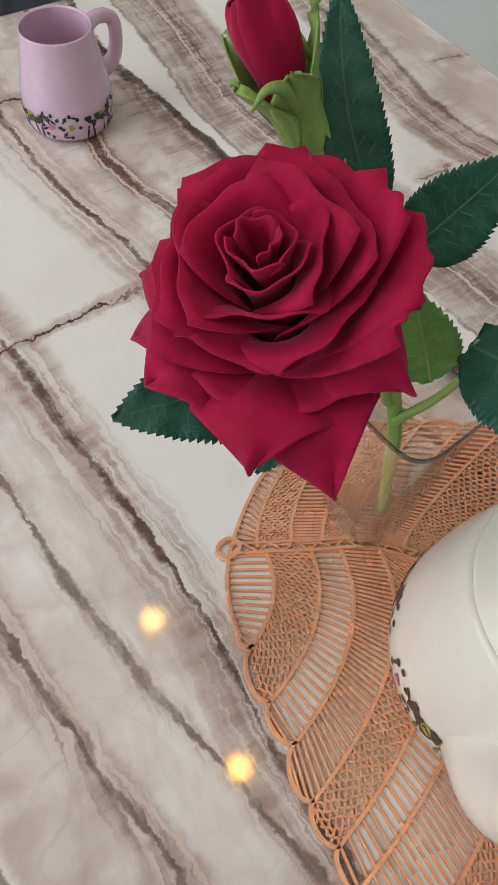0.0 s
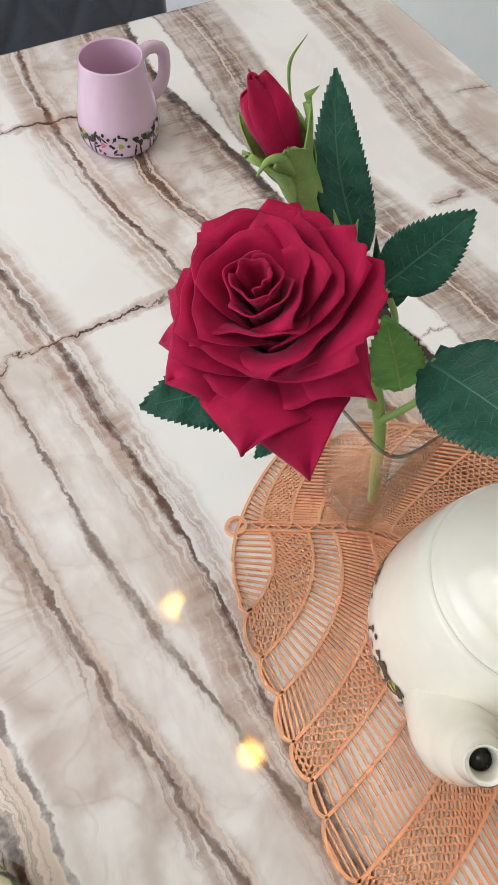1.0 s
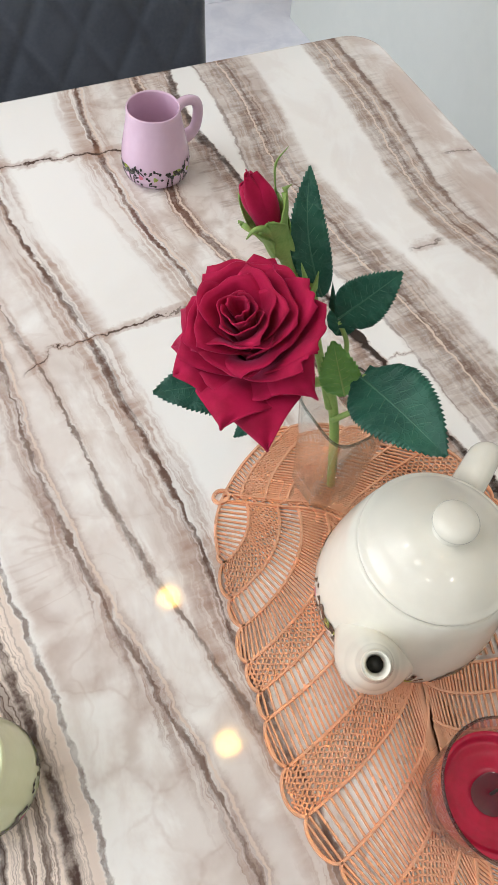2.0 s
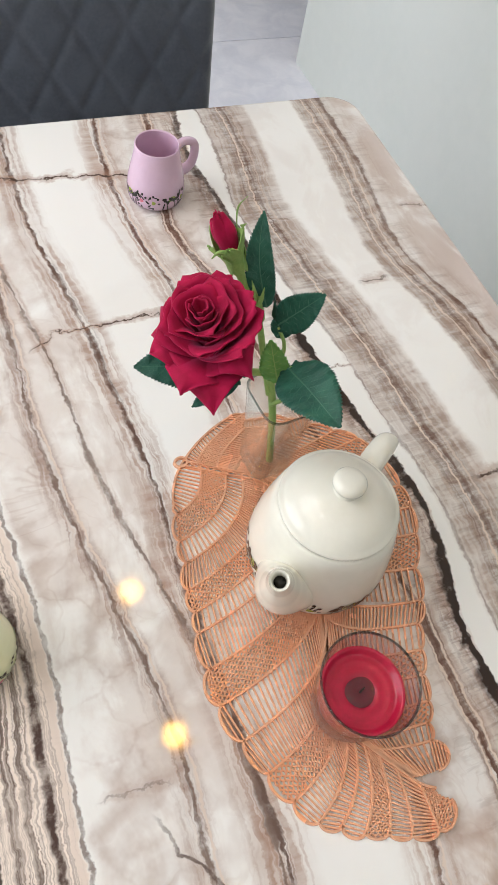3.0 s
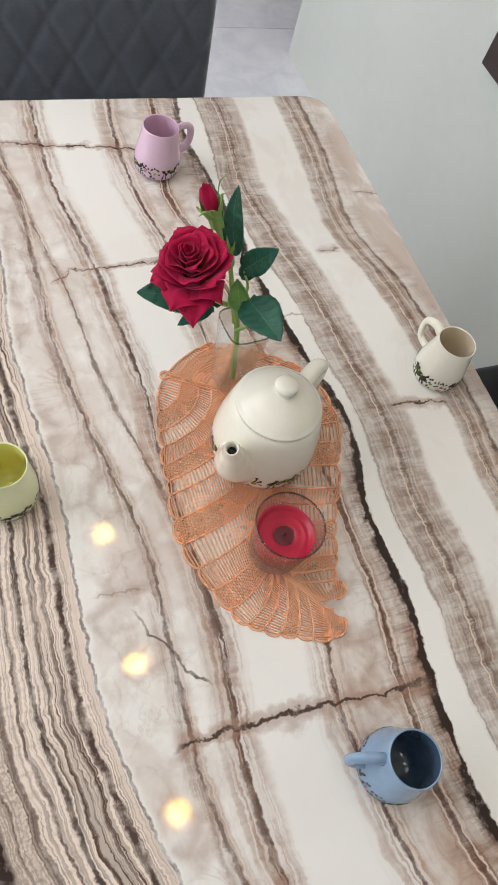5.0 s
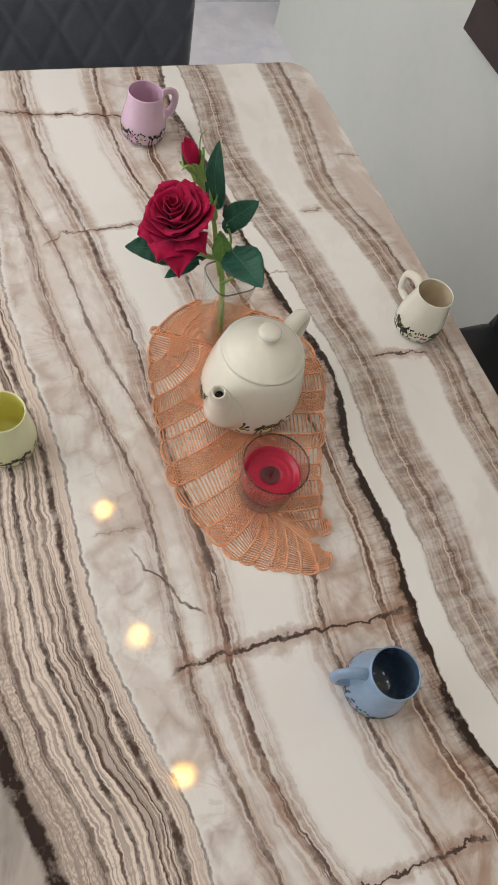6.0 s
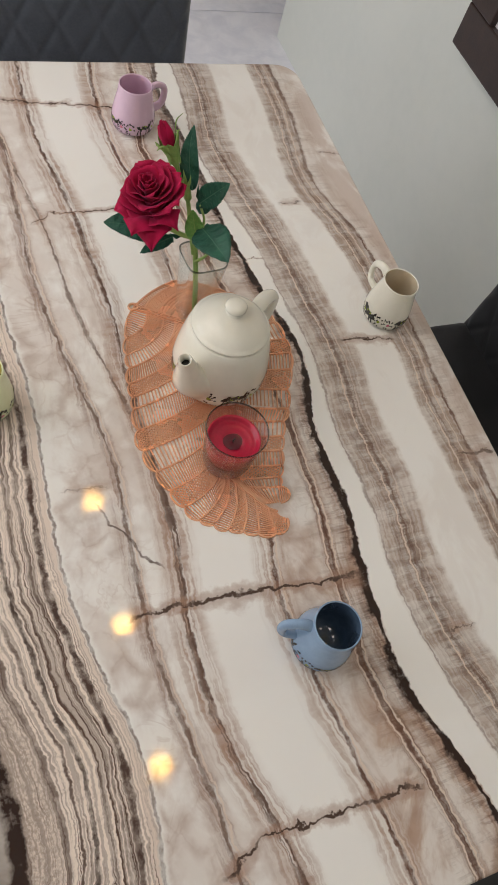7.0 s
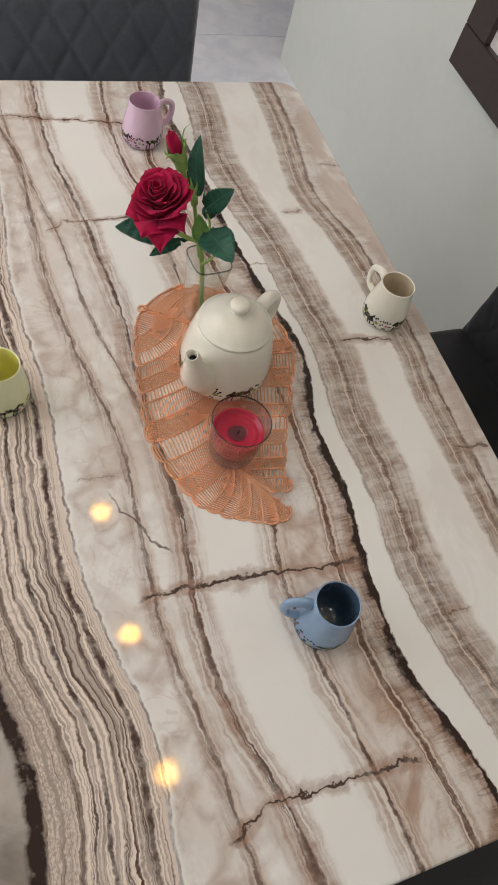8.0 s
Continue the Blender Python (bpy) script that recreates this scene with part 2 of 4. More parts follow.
    lines = n.mix(n.math("ADD", n.math("MULTIPLY", broad, 0.55), n.math("MULTIPLY", narrow, 0.45)), (0.095, 0.052, 0.036), (0.84, 0.73, 0.64))
    lines = n.mix(n.math("MULTIPLY", n.ramp(fibre, 0.5, 0.7), 0.35), lines, (0.27, 0.205, 0.17))
    far = n.ramp(I, -0.105, -0.085, 1, 0)
    lines = n.mix(n.math("MULTIPLY", far, n.ramp(speck, 0.35, 0.65, 0.2, 0.75)), lines, (0.33, 0.26, 0.215))
    cloudy = n.mix(n.ramp(patch2, 0.3, 0.7), (0.50, 0.45, 0.40), (0.22, 0.185, 0.16))
    lines = n.mix(n.ramp(I, -0.146, -0.136, 1, 0), lines, cloudy)
    lines = over(lines, n.math("MULTIPLY", band(n.math("ADD", I, 0.020), 0.007, 0.005), rag), 1.0, (0.075, 0.042, 0.032))
    lines = over(lines, n.math("MULTIPLY", band(n.math("ADD", I, 0.062), 0.004, 0.003), rag), 1.0, (0.075, 0.05, 0.04))
    lines = over(lines, n.math("MULTIPLY", band(n.math("ADD", I, 0.006), 0.006, 0.006), n.ramp(narrow, 0, 1, 0.2, 1.0)), 0.8, (0.72, 0.61, 0.53))
    for off, w, deep in ((0.034, 0.0030, 0.8), (0.047, 0.0022, 0.8), (0.078, 0.0030, 0.9), (0.094, 0.0040, 0.8)):
        lines = over(lines, n.math("MULTIPLY", band(n.math("ADD", flow, off), w, w * 0.8), rag), deep, (0.085, 0.045, 0.032))
    lines = over(lines, n.math("MULTIPLY", band(n.math("ADD", I, 0.134), 0.015, 0.010), rag), 1.5, dark)
    col = n.mix(agate, col, lines)
    col = over(col, n.math("MULTIPLY", band(I, 0.0025, 0.0030), rag), 0.8, (0.13, 0.075, 0.055))
    # thin cracks that run across
    for x0, y0, x1, y1, width, amount in (
        (-0.200, 0.482, 0.085, 0.449, 0.0040, 0.85), (-0.118, 0.184, -0.085, 0.201, 0.0036, 0.9), (-0.090, 0.202, 0.060, 0.204, 0.0034, 0.9),
        (-0.117, -0.448, -0.040, -0.443, 0.0050, 0.95), (-0.050, -0.444, 0.185, -0.464, 0.0055, 0.95),
        (-0.088, -0.728, -0.036, -0.702, 0.0055, 0.95), (-0.040, -0.702, 0.160, -0.711, 0.0042, 0.95),
        (0.298, -0.100, 0.392, -0.112, 0.0044, 0.95), (0.300, 0.193, 0.345, 0.196, 0.0032, 0.8),
        (0.268, -0.560, 0.310, -0.562, 0.0036, 0.75), (0.20, 0.075, 0.235, 0.078, 0.003, 0.6), (0.42, 0.32, 0.475, 0.31, 0.003, 0.45),
        (0.40, -0.33, 0.47, -0.335, 0.004, 0.7), (-0.16, -0.27, -0.10, -0.275, 0.003, 0.4), (0.22, 0.33, 0.26, 0.325, 0.003, 0.5),
    ):
        slope = (y1 - y0) / (x1 - x0)
        d = n.math("DIVIDE", n.math("SUBTRACT", n.math("SUBTRACT", yw, y0), n.math("MULTIPLY", n.math("SUBTRACT", x, x0), slope)), swell)
        inside = n.math("MULTIPLY", n.ramp(x, x0 - 0.004, x0 + 0.012), n.ramp(x, x1 - 0.012, x1 + 0.004, 1, 0))
        halo = n.math("MULTIPLY", band(d, width * 2.6, width * 2.6), inside)
        col = over(col, halo, 0.55 * amount, taupe)
        col = over(col, n.math("MULTIPLY", n.math("MULTIPLY", band(d, width * 0.55, width * 0.55), inside), rag), amount * 1.2, (0.085, 0.052, 0.038))
    # the slanting crack beside the soft band
    d = n.math("SUBTRACT", n.math("ADD", n.math("ADD", yw, n.math("MULTIPLY", w1, 0.10)), 0.302), n.math("MULTIPLY", n.math("ADD", x, 0.119), -1.5))
    inside = n.math("MULTIPLY", n.ramp(x, -0.125, -0.112), n.ramp(x, -0.068, -0.056, 1, 0))
    col = over(col, n.math("MULTIPLY", band(d, 0.0042, 0.0042), n.math("MULTIPLY", inside, rag)), 0.9, (0.11, 0.07, 0.055))
    n.colour(col)
    n.put(n.bsdf.inputs["Roughness"], n.ramp(n.noise(20, 3), 0.3, 0.7, 0.045, 0.07))
    return n.mat


def pattern_tiles():
    n = Nodes("pale_floor_tile", 0.22)
    a, b = n.noise(2.2, 5, 0.6, 0.5), n.noise(11, 5, 0.6, 0.8)
    both = n.math("ADD", n.math("MULTIPLY", a, 0.5), n.math("MULTIPLY", b, 0.5))
    n.colour(n.mix(n.ramp(both, 0.35, 0.62), (0.86, 0.86, 0.92), (0.72, 0.73, 0.81)))
    return n.mat


def petal_cloth():
    n = Nodes("crimson_velvet_petal", 0.75, 0.0, 0.2)
    g = n.noise(70, 4, 0.6)
    f = n.noise(1500, 2, 0.6)
    n.colour(n.mix(n.ramp(g, 0.3, 0.7), (0.29, 0.002, 0.034), (0.43, 0.005, 0.058)))
    n.bump(f, 0.35, 0.0004)
    n.bsdf.inputs["Sheen Weight"].default_value = 0.28
    n.bsdf.inputs["Sheen Roughness"].default_value = 0.45
    n.bsdf.inputs["Sheen Tint"].default_value = (1.0, 0.25, 0.50, 1)
    return n.mat


def leaf_cloth(name, a, b, scale=60):
    n = Nodes(name, 0.5, 0.0, 0.35)
    g = n.noise(scale, 4, 0.6)
    vor = n.node("ShaderNodeTexVoronoi")
    vor.feature = "DISTANCE_TO_EDGE"
    vor.inputs["Scale"].default_value = 260
    n.link(n.coord, vor.inputs["Vector"])
    net = n.ramp(vor.outputs["Distance"], 0.0, 0.12, 1, 0)
    c = n.mix(n.ramp(g, 0.3, 0.7), a, b)
    c = n.mix(n.math("MULTIPLY", net, 0.10), c, (0.10, 0.22, 0.14))
    n.colour(c)
    n.bump(net, 0.3, 0.0004)
    return n.mat


def thin_glass(name, tint, gloss_rough=0.02, smoke=0.0, smoke_tint=(0.4, 0.36, 0.4), edge=0.75):
    """Clear glass wall: lets light straight through and mirrors by its angle."""
    mat = bpy.data.materials.new(name)
    mat.use_nodes = True
    t = mat.node_tree
    t.nodes.clear()
    out = t.nodes.new("ShaderNodeOutputMaterial")
    clear, gloss, mix, fres = (t.nodes.new("ShaderNode" + k) for k in ("BsdfTransparent", "BsdfGlossy", "MixShader", "LayerWeight"))
    clear.inputs[0].default_value = (*tint, 1)
    gloss.inputs["Roughness"].default_value = gloss_rough
    power, scale = t.nodes.new("ShaderNodeMath"), t.nodes.new("ShaderNodeMath")
    power.operation, scale.operation = "POWER", "MULTIPLY_ADD"
    t.links.new(fres.outputs["Facing"], power.inputs[0])
    power.inputs[1].default_value = 2.6
    t.links.new(power.outputs[0], scale.inputs[0])
    scale.inputs[1].default_value, scale.inputs[2].default_value = edge, 0.04
    t.links.new(scale.outputs[0], mix.inputs[0])
    t.links.new(clear.outputs[0], mix.inputs[1])
    t.links.new(gloss.outputs[0], mix.inputs[2])
    last = mix.outputs[0]
    if smoke:
        dif, m2 = t.nodes.new("ShaderNodeBsdfDiffuse"), t.nodes.new("ShaderNodeMixShader")
        dif.inputs[0].default_value = (*smoke_tint, 1)
        m2.inputs[0].default_value = smoke
        t.links.new(last, m2.inputs[1])
        t.links.new(dif.outputs[0], m2.inputs[2])
        last = m2.outputs[0]
    t.links.new(last, out.inputs[0])
    return mat


def glowing(name, tint, strength):
    n = Nodes(name, 0.4)
    n.bsdf.inputs["Emission Color"].default_value = (*tint, 1)
    n.bsdf.inputs["Emission Strength"].default_value = strength
    n.colour(tint)
    return n.mat


MARBLE = marble()
TILE = pattern_tiles()
GROUT = surface("grey_grout", (0.45, 0.46, 0.50), (0.52, 0.53, 0.57), 30, 0.8)
WALL = surface("pale_green_wall_paint", (0.66, 0.69, 0.645), (0.69, 0.715, 0.67), 3, 0.55, bump=0.0004, fine=300)
WHITE_WALL = surface("off_white_wall_paint", (0.74, 0.74, 0.71), (0.78, 0.78, 0.75), 3, 0.7)
CEIL = surface("white_ceiling_paint", (0.80, 0.80, 0.78), (0.83, 0.83, 0.81), 2, 0.8)
DARKWOOD = surface("dark_walnut_wood", (0.030, 0.017, 0.014), (0.045, 0.026, 0.020), 25, 0.35, bump=0.0004)
PANEL = surface("pale_picture_print", (0.70, 0.64, 0.66), (0.78, 0.74, 0.76), 8, 0.3)
FABRIC = surface("charcoal_velvet_cloth", (0.048, 0.058, 0.078), (0.074, 0.087, 0.112), 22, 0.7, bump=0.0005, fine=900, sheen=0.55)
BLACKFAB = surface("black_leatherette", (0.012, 0.013, 0.015), (0.018, 0.019, 0.022), 22, 0.5, bump=0.0004, fine=700)
METAL = surface("black_metal", (0.015, 0.015, 0.016), (0.022, 0.022, 0.024), 40, 0.35, metal=0.6)
COPPER = surface("rose_gold_vinyl", (0.95, 0.53, 0.33), (0.90, 0.44, 0.25), 18, 0.26, metal=0.45, bump=0.0002, fine=900)
CREAM = surface("cream_glaze", (0.79, 0.77, 0.67), (0.83, 0.81, 0.71), 12, 0.03, coat=0.0)
PETAL = petal_cloth()
LEAF = leaf_cloth("dark_green_leaf", (0.007, 0.060, 0.040), (0.016, 0.098, 0.062))
LEAFLIGHT = leaf_cloth("fresh_green_leaf", (0.10, 0.27, 0.055), (0.16, 0.36, 0.08))
MIDRIB = surface("pale_leaf_rib", (0.03, 0.12, 0.07), (0.05, 0.15, 0.09), 60, 0.5)
STEM = surface("green_stem", (0.22, 0.36, 0.09), (0.30, 0.42, 0.12), 60, 0.5)
SEPAL = surface("yellow_green_sepal", (0.17, 0.31, 0.07), (0.28, 0.40, 0.11), 60, 0.55)
GLASS = thin_glass("clear_vase_glass", (0.965, 0.98, 0.975))
# dark tint stands in for the light that a clear rim bends away
GLASSRIM = thin_glass("vase_rim_glass", (0.40, 0.44, 0.42))
SMOKE = thin_glass("smoky_candle_glass", (0.92, 0.89, 0.91), 0.03, 0.008, (0.55, 0.48, 0.52), 0.40)
SMOKELOW = thin_glass("frosted_candle_glass", (0.80, 0.75, 0.78), 0.06, 0.06, (0.62, 0.56, 0.60))
WAX = surface("red_wax", (0.40, 0.002, 0.030), (0.52, 0.004, 0.046), 30, 0.35, coat=0.2)
WAXMELT = surface("melted_red_wax", (0.10, 0.001, 0.008), (0.14, 0.002, 0.011), 30, 0.06, coat=0.8)
WICK = surface("burnt_wick", (0.02, 0.015, 0.012), (0.05, 0.035, 0.03), 300, 0.9)
# black of the prints, and of the shade put inside the teapot's spout
INK_AND_SHADE = surface("black_print_and_spout_shade", (0.018, 0.018, 0.016), (0.03, 0.03, 0.026), 60, 0.25)
INKGREEN = surface("olive_print", (0.28, 0.34, 0.05), (0.34, 0.40, 0.08), 60, 0.25)
INKPINK = surface("pink_print", (0.60, 0.16, 0.24), (0.66, 0.22, 0.28), 60, 0.25)
BULB = glowing("warm_lamp_glow", (1.0, 0.52, 0.10), 62.0)
BULBWHITE = glowing("white_lamp_glow", (1.0, 0.96, 0.90), 9.0)
WHITEMETAL = surface("white_enamel", (0.78, 0.78, 0.76), (0.82, 0.82, 0.80), 20, 0.4)


# ---- mesh helpers ----
def mesh_object(name, bm, material, smooth=True):
    me = bpy.data.meshes.new(name)
    bm.normal_update()
    bm.to_mesh(me)
    bm.free()
    me.materials.append(material)
    if smooth:
        for p in me.polygons:
            p.use_smooth = True
    return new(name, me)


def part(name, bm, material, parent, label="", smooth=True):
    ob = mesh_object(name, bm, material, smooth)
    ob.parent = parent
    if label:
        ob["label"] = label
    return ob


def thing(name, x, y, z, rz, label, category, group="", kind=""):
    ob = new(name)
    ob.empty_display_size = 0.05
    ob.matrix_basis = pose(x, y, z, 0, 0, rz)
    return tagged(ob, label, category, group, kind)


def box(bm, x0, x1, y0, y1, z0, z1, bevel=0.0, seg=2):
    v = [bm.verts.new((x, y, z)) for z in (z0, z1) for y in (y0, y1) for x in (x0, x1)]
    fs = [bm.faces.new([v[i] for i in q]) for q in ((0, 2, 3, 1), (4, 5, 7, 6), (0, 1, 5, 4), (2, 6, 7, 3), (0, 4, 6, 2), (1, 3, 7, 5))]
    if bevel:
        es = list({e for f in fs for e in f.edges})
        bmesh.ops.bevel(bm, geom=es, offset=bevel, segments=seg, affect="EDGES", profile=0.5)
    return bm


def boxbm(*a, **k):
    return box(bmesh.new(), *a, **k)


def lathe(profile, n=64, closed=False, squash=None):
    """Turn (radius, height) pairs round z. squash(angle, r, z) may give another radius."""
    bm = bmesh.new()
    rings = []
    for r, z in profile:
        if r < 1e-6:
            rings.append([bm.verts.new((0, 0, z))])
            continue
        ring = []
        for i in range(n):
            a = 2 * math.pi * i / n
            rr = squash(a, r, z) if squash else r
            ring.append(bm.verts.new((rr * math.cos(a), rr * math.sin(a), z)))
        rings.append(ring)
    for a, b in zip(rings, rings[1:]):
        for i in range(n):
            j = (i + 1) % n
            if len(a) == 1 and len(b) == 1:
                continue
            if len(a) == 1:
                bm.faces.new((a[0], b[j], b[i]))
            elif len(b) == 1:
                bm.faces.new((a[i], a[j], b[0]))
            else:
                bm.faces.new((a[i], a[j], b[j], b[i]))
    bmesh.ops.recalc_face_normals(bm, faces=bm.faces)
    return bm


def smooth_line(points, steps=8):
    """A Catmull-Rom line through points (Vectors)."""
    p = [Vector(q) for q in points]
    p = [p[0] * 2 - p[1]] + p + [p[-1] * 2 - p[-2]]
    out = []
    for i in range(1, len(p) - 2):
        for k in range(steps):
            t = k / steps
            a, b, c, d = p[i - 1], p[i], p[i + 1], p[i + 2]
            out.append(0.5 * (2 * b + (c - a) * t + (2 * a - 5 * b + 4 * c - d) * t * t + (3 * b - a - 3 * c + d) * t ** 3))
    out.append(p[-2])
    return out


def tube(points, radii, n=12, steps=8, flat=1.0, caps=True, bm=None):
    """A round tube along a smooth line; radii at the given points."""
    bm = bm or bmesh.new()
    line = smooth_line(points, steps)
    rs = np.interp(np.linspace(0, len(radii) - 1, len(line)), range(len(radii)), radii)
    side = None
    rings = []
    for i, p in enumerate(line):
        d = (line[min(i + 1, len(line) - 1)] - line[max(i - 1, 0)]).normalized()
        if side is None:
            side = d.orthogonal().normalized()
        side = (side - d * side.dot(d)).normalized()
        up = d.cross(side)
        rings.append([bm.verts.new(p + (side * math.cos(a) + up * flat * math.sin(a)) * float(rs[i])) for a in [2 * math.pi * k / n for k in range(n)]])
    for a, b in zip(rings, rings[1:]):
        for i in range(n):
            j = (i + 1) % n
            bm.faces.new((a[i], a[j], b[j], b[i]))
    if caps:
        bm.faces.new(list(reversed(rings[0])))
        bm.faces.new(rings[-1])
    return bm


def sheet(fn, nu, nv, thick=0.0):
    """A grid surface of fn(u, v), u and v from 0 to 1, with a real thickness."""
    bm = bmesh.new()
    g = [[bm.verts.new(fn(i / nu, j / nv)) for j in range(nv + 1)] for i in range(nu + 1)]
    for i in range(nu):
        for j in range(nv):
            bm.faces.new((g[i][j], g[i + 1][j], g[i + 1][j + 1], g[i][j + 1]))
    if thick:
        bm.normal_update()
        bmesh.ops.solidify(bm, geom=list(bm.faces), thickness=thick)
        bmesh.ops.recalc_face_normals(bm, faces=bm.faces)
    return bm


# ---- the room ----
TOP = 0.75
RIGHT, LEFT, FAR, NEAR = 0.470, -0.440, 0.582, -0.816
WX, WEND = 1.10, 1.89          # the wall beside the table and where it ends
CEILING = 2.74


def structure(name, bm, material, label, smooth=False):
    return tagged(mesh_object(name, bm, material, smooth), label, kind="structure")


floor = structure("floor", boxbm(-2.6, 3.2, -3.2, 4.6, -0.10, -0.006), GROUT, "pale floor with tile joints")
structure("wall_east", boxbm(WX, WX + 0.14, -3.2, WEND, 0.0, CEILING), WALL, "pale green painted wall beside the table")
structure("wall_north", boxbm(-2.6, 3.2, 4.6, 4.72, 0.0, CEILING), WHITE_WALL, "plain off-white wall")
structure("wall_south", boxbm(-2.6, 3.2, -3.32, -3.2, 0.0, CEILING), WHITE_WALL, "plain off-white wall")
structure("wall_far_east", boxbm(3.2, 3.32, -3.2, 4.6, 0.0, CEILING), WHITE_WALL, "plain off-white wall")
structure("ceiling", boxbm(-2.72, 3.32, -3.32, 4.72, CEILING, CEILING + 0.1), CEIL, "plain white ceiling")
WY0, WY1, WZ0, WZ1 = -0.5, 1.9, 0.85, 2.35
bm = bmesh.new()
box(bm, -2.72, -2.6, -3.2, WY0, 0, CEILING)
box(bm, -2.72, -2.6, WY1, 4.6, 0, CEILING)
box(bm, -2.72, -2.6, WY0, WY1, 0, WZ0)
box(bm, -2.72, -2.6, WY0, WY1, WZ1, CEILING)
structure("wall_west", bm, WHITE_WALL, "off-white wall with a window opening")

# ---- the table ----
table = thing("dining_table", 0, 0, 0, 0, "dining table with a glossy printed onyx marble top", "table")


def rounded_slab(x0, x1, y0, y1, z0, z1, r, bev, seg=8):
    bm = bmesh.new()
    pts = []
    for cx, cy, a0 in ((x1 - r, y1 - r, 0), (x0 + r, y1 - r, 90), (x0 + r, y0 + r, 180), (x1 - r, y0 + r, 270)):
        for k in range(seg + 1):
            a = radians(a0 + 90 * k / seg)
            pts.append((cx + r * math.cos(a), cy + r * math.sin(a)))
    f = bm.faces.new([bm.verts.new((x, y, z0)) for x, y in pts])
    ex = bmesh.ops.extrude_face_region(bm, geom=[f])
    for v in ex["geom"]:
        if isinstance(v, bmesh.types.BMVert):
            v.co.z = z1
    bmesh.ops.recalc_face_normals(bm, faces=bm.faces)
    rim = [e for e in bm.edges if abs(e.verts[0].co.z - e.verts[1].co.z) < 1e-6]
    bmesh.ops.bevel(bm, geom=rim, offset=bev, segments=3, affect="EDGES", profile=0.5)
    return bm


part("tabletop", rounded_slab(LEFT, RIGHT, NEAR, FAR, TOP - 0.022, TOP, 0.046, 0.006), MARBLE, table, "glossy cream and brown veined top", smooth=False)
for lx, ly in ((LEFT + 0.10, NEAR + 0.12), (RIGHT - 0.10, NEAR + 0.12), (LEFT + 0.10, FAR - 0.12), (RIGHT - 0.10, FAR - 0.12)):
    part("leg", boxbm(lx - 0.03, lx + 0.03, ly - 0.03, ly + 0.03, 0, TOP - 0.072, bevel=0.004), METAL, table, smooth=False)
part("apron", boxbm(LEFT + 0.07, RIGHT - 0.07, NEAR + 0.09, FAR - 0.09, TOP - 0.072, TOP - 0.022, bevel=0.003), METAL, table, smooth=False)


# ---- chairs ----
def chair(x, y, rz, cloth, label, width=0.46, top=1.0, quilt=0.0032):
    """An upholstered chair that faces +y of its own; its back rises behind at -y."""
    ob = thing("dining_chair", x, y, 0, rz, label, "chair", "chairs round the table")
    w = width / 2

    def groove(a, b):
        s = 0.082
        p, q = (a + b * 0.62) / s, (a - b * 0.62) / s
        d = min(abs(p - round(p)), abs(q - round(q))) * s
        return quilt * (1 - math.exp(-(d / 0.0085) ** 2))

    z0, z1 = 0.44, top

    def back(u, v):
        # front face over the edge to the rear face
        a = -w + 2 * w * u
        z = z0 + (z1 - z0) * v
        lean = -0.10 * (z - 0.44)
        edge = min(u, 1 - u) * 2 * w
        edgez = min(v, 1 - v) * (z1 - z0)
        soft = 0.018 * (1 - math.exp(-min(edge, edgez) / 0.007))
        return Vector((a, lean + soft - 0.018 + groove(a, z) * (soft / 0.018), z))

    bm = sheet(back, 110, 120)
    front = list(bm.faces)
    bmesh.ops.recalc_face_normals(bm, faces=front)
    part("backrest", bm, cloth, ob, "quilted with stitched diamonds")
    bm = bmesh.new()
    for v in (0,):
        box(bm, -w, w, -0.075, -0.0185, z0, z1)
    for vert in bm.verts:
        vert.co.y += -0.10 * (vert.co.z - 0.44)
    bmesh.ops.bevel(bm, geom=[e for e in bm.edges if max(q.co.y for q in e.verts) < -0.05], offset=0.02, segments=3, affect="EDGES", profile=0.5)
    part("back_shell", bm, cloth, ob, smooth=False)
    part("seat", boxbm(-w, w, -0.02, 0.44, 0.40, 0.475, bevel=0.022, seg=4), cloth, ob)
    part("seat_frame", boxbm(-w + 0.02, w - 0.02, -0.06, 0.42, 0.375, 0.402), METAL, ob, smooth=False)
    for sx in (-1, 1):
        for ly in (-0.04, 0.40):
            part("leg", tube([(sx * (w - 0.04), ly, 0.38), (sx * (w - 0.03), ly + (0.01 if ly > 0 else -0.02), 0.19), (sx * (w - 0.02), ly + (0.02 if ly > 0 else -0.04), 0.0)], [0.014, 0.012, 0.010], 10, 3), METAL, ob)
    return ob


chair(0.066, 0.70, 180, FABRIC, "charcoal velvet dining chair with diamond stitching at the table's end")
chair(0.79, -0.135, 90, BLACKFAB, "black upholstered dining chair beside the long edge")
chair(0.33, -1.26, 0, BLACKFAB, "black upholstered dining chair tucked under the table")

# ---- picture on the wall ----
pic = thing("picture_frame", WX, 0.0, 0.0, 0, "dark walnut frame round a pale print on the wall", "picture")
PY1, PZ0, PY0, PZ1, PW = 0.862, 0.632, -0.25, 1.55, 0.105
for a in ((PY0, PY1, PZ0, PZ0 + PW), (PY0, PY1, PZ1 - PW, PZ1), (PY0, PY0 + PW, PZ0 + PW, PZ1 - PW), (PY1 - PW, PY1, PZ0 + PW, PZ1 - PW)):
    part("frame_bar", boxbm(-0.032, -0.001, *a, bevel=0.004), DARKWOOD, pic, smooth=False)
part("print", boxbm(-0.014, -0.002, PY0 + PW, PY1 - PW, PZ0 + PW, PZ1 - PW), PANEL, pic, "pale print", smooth=False)


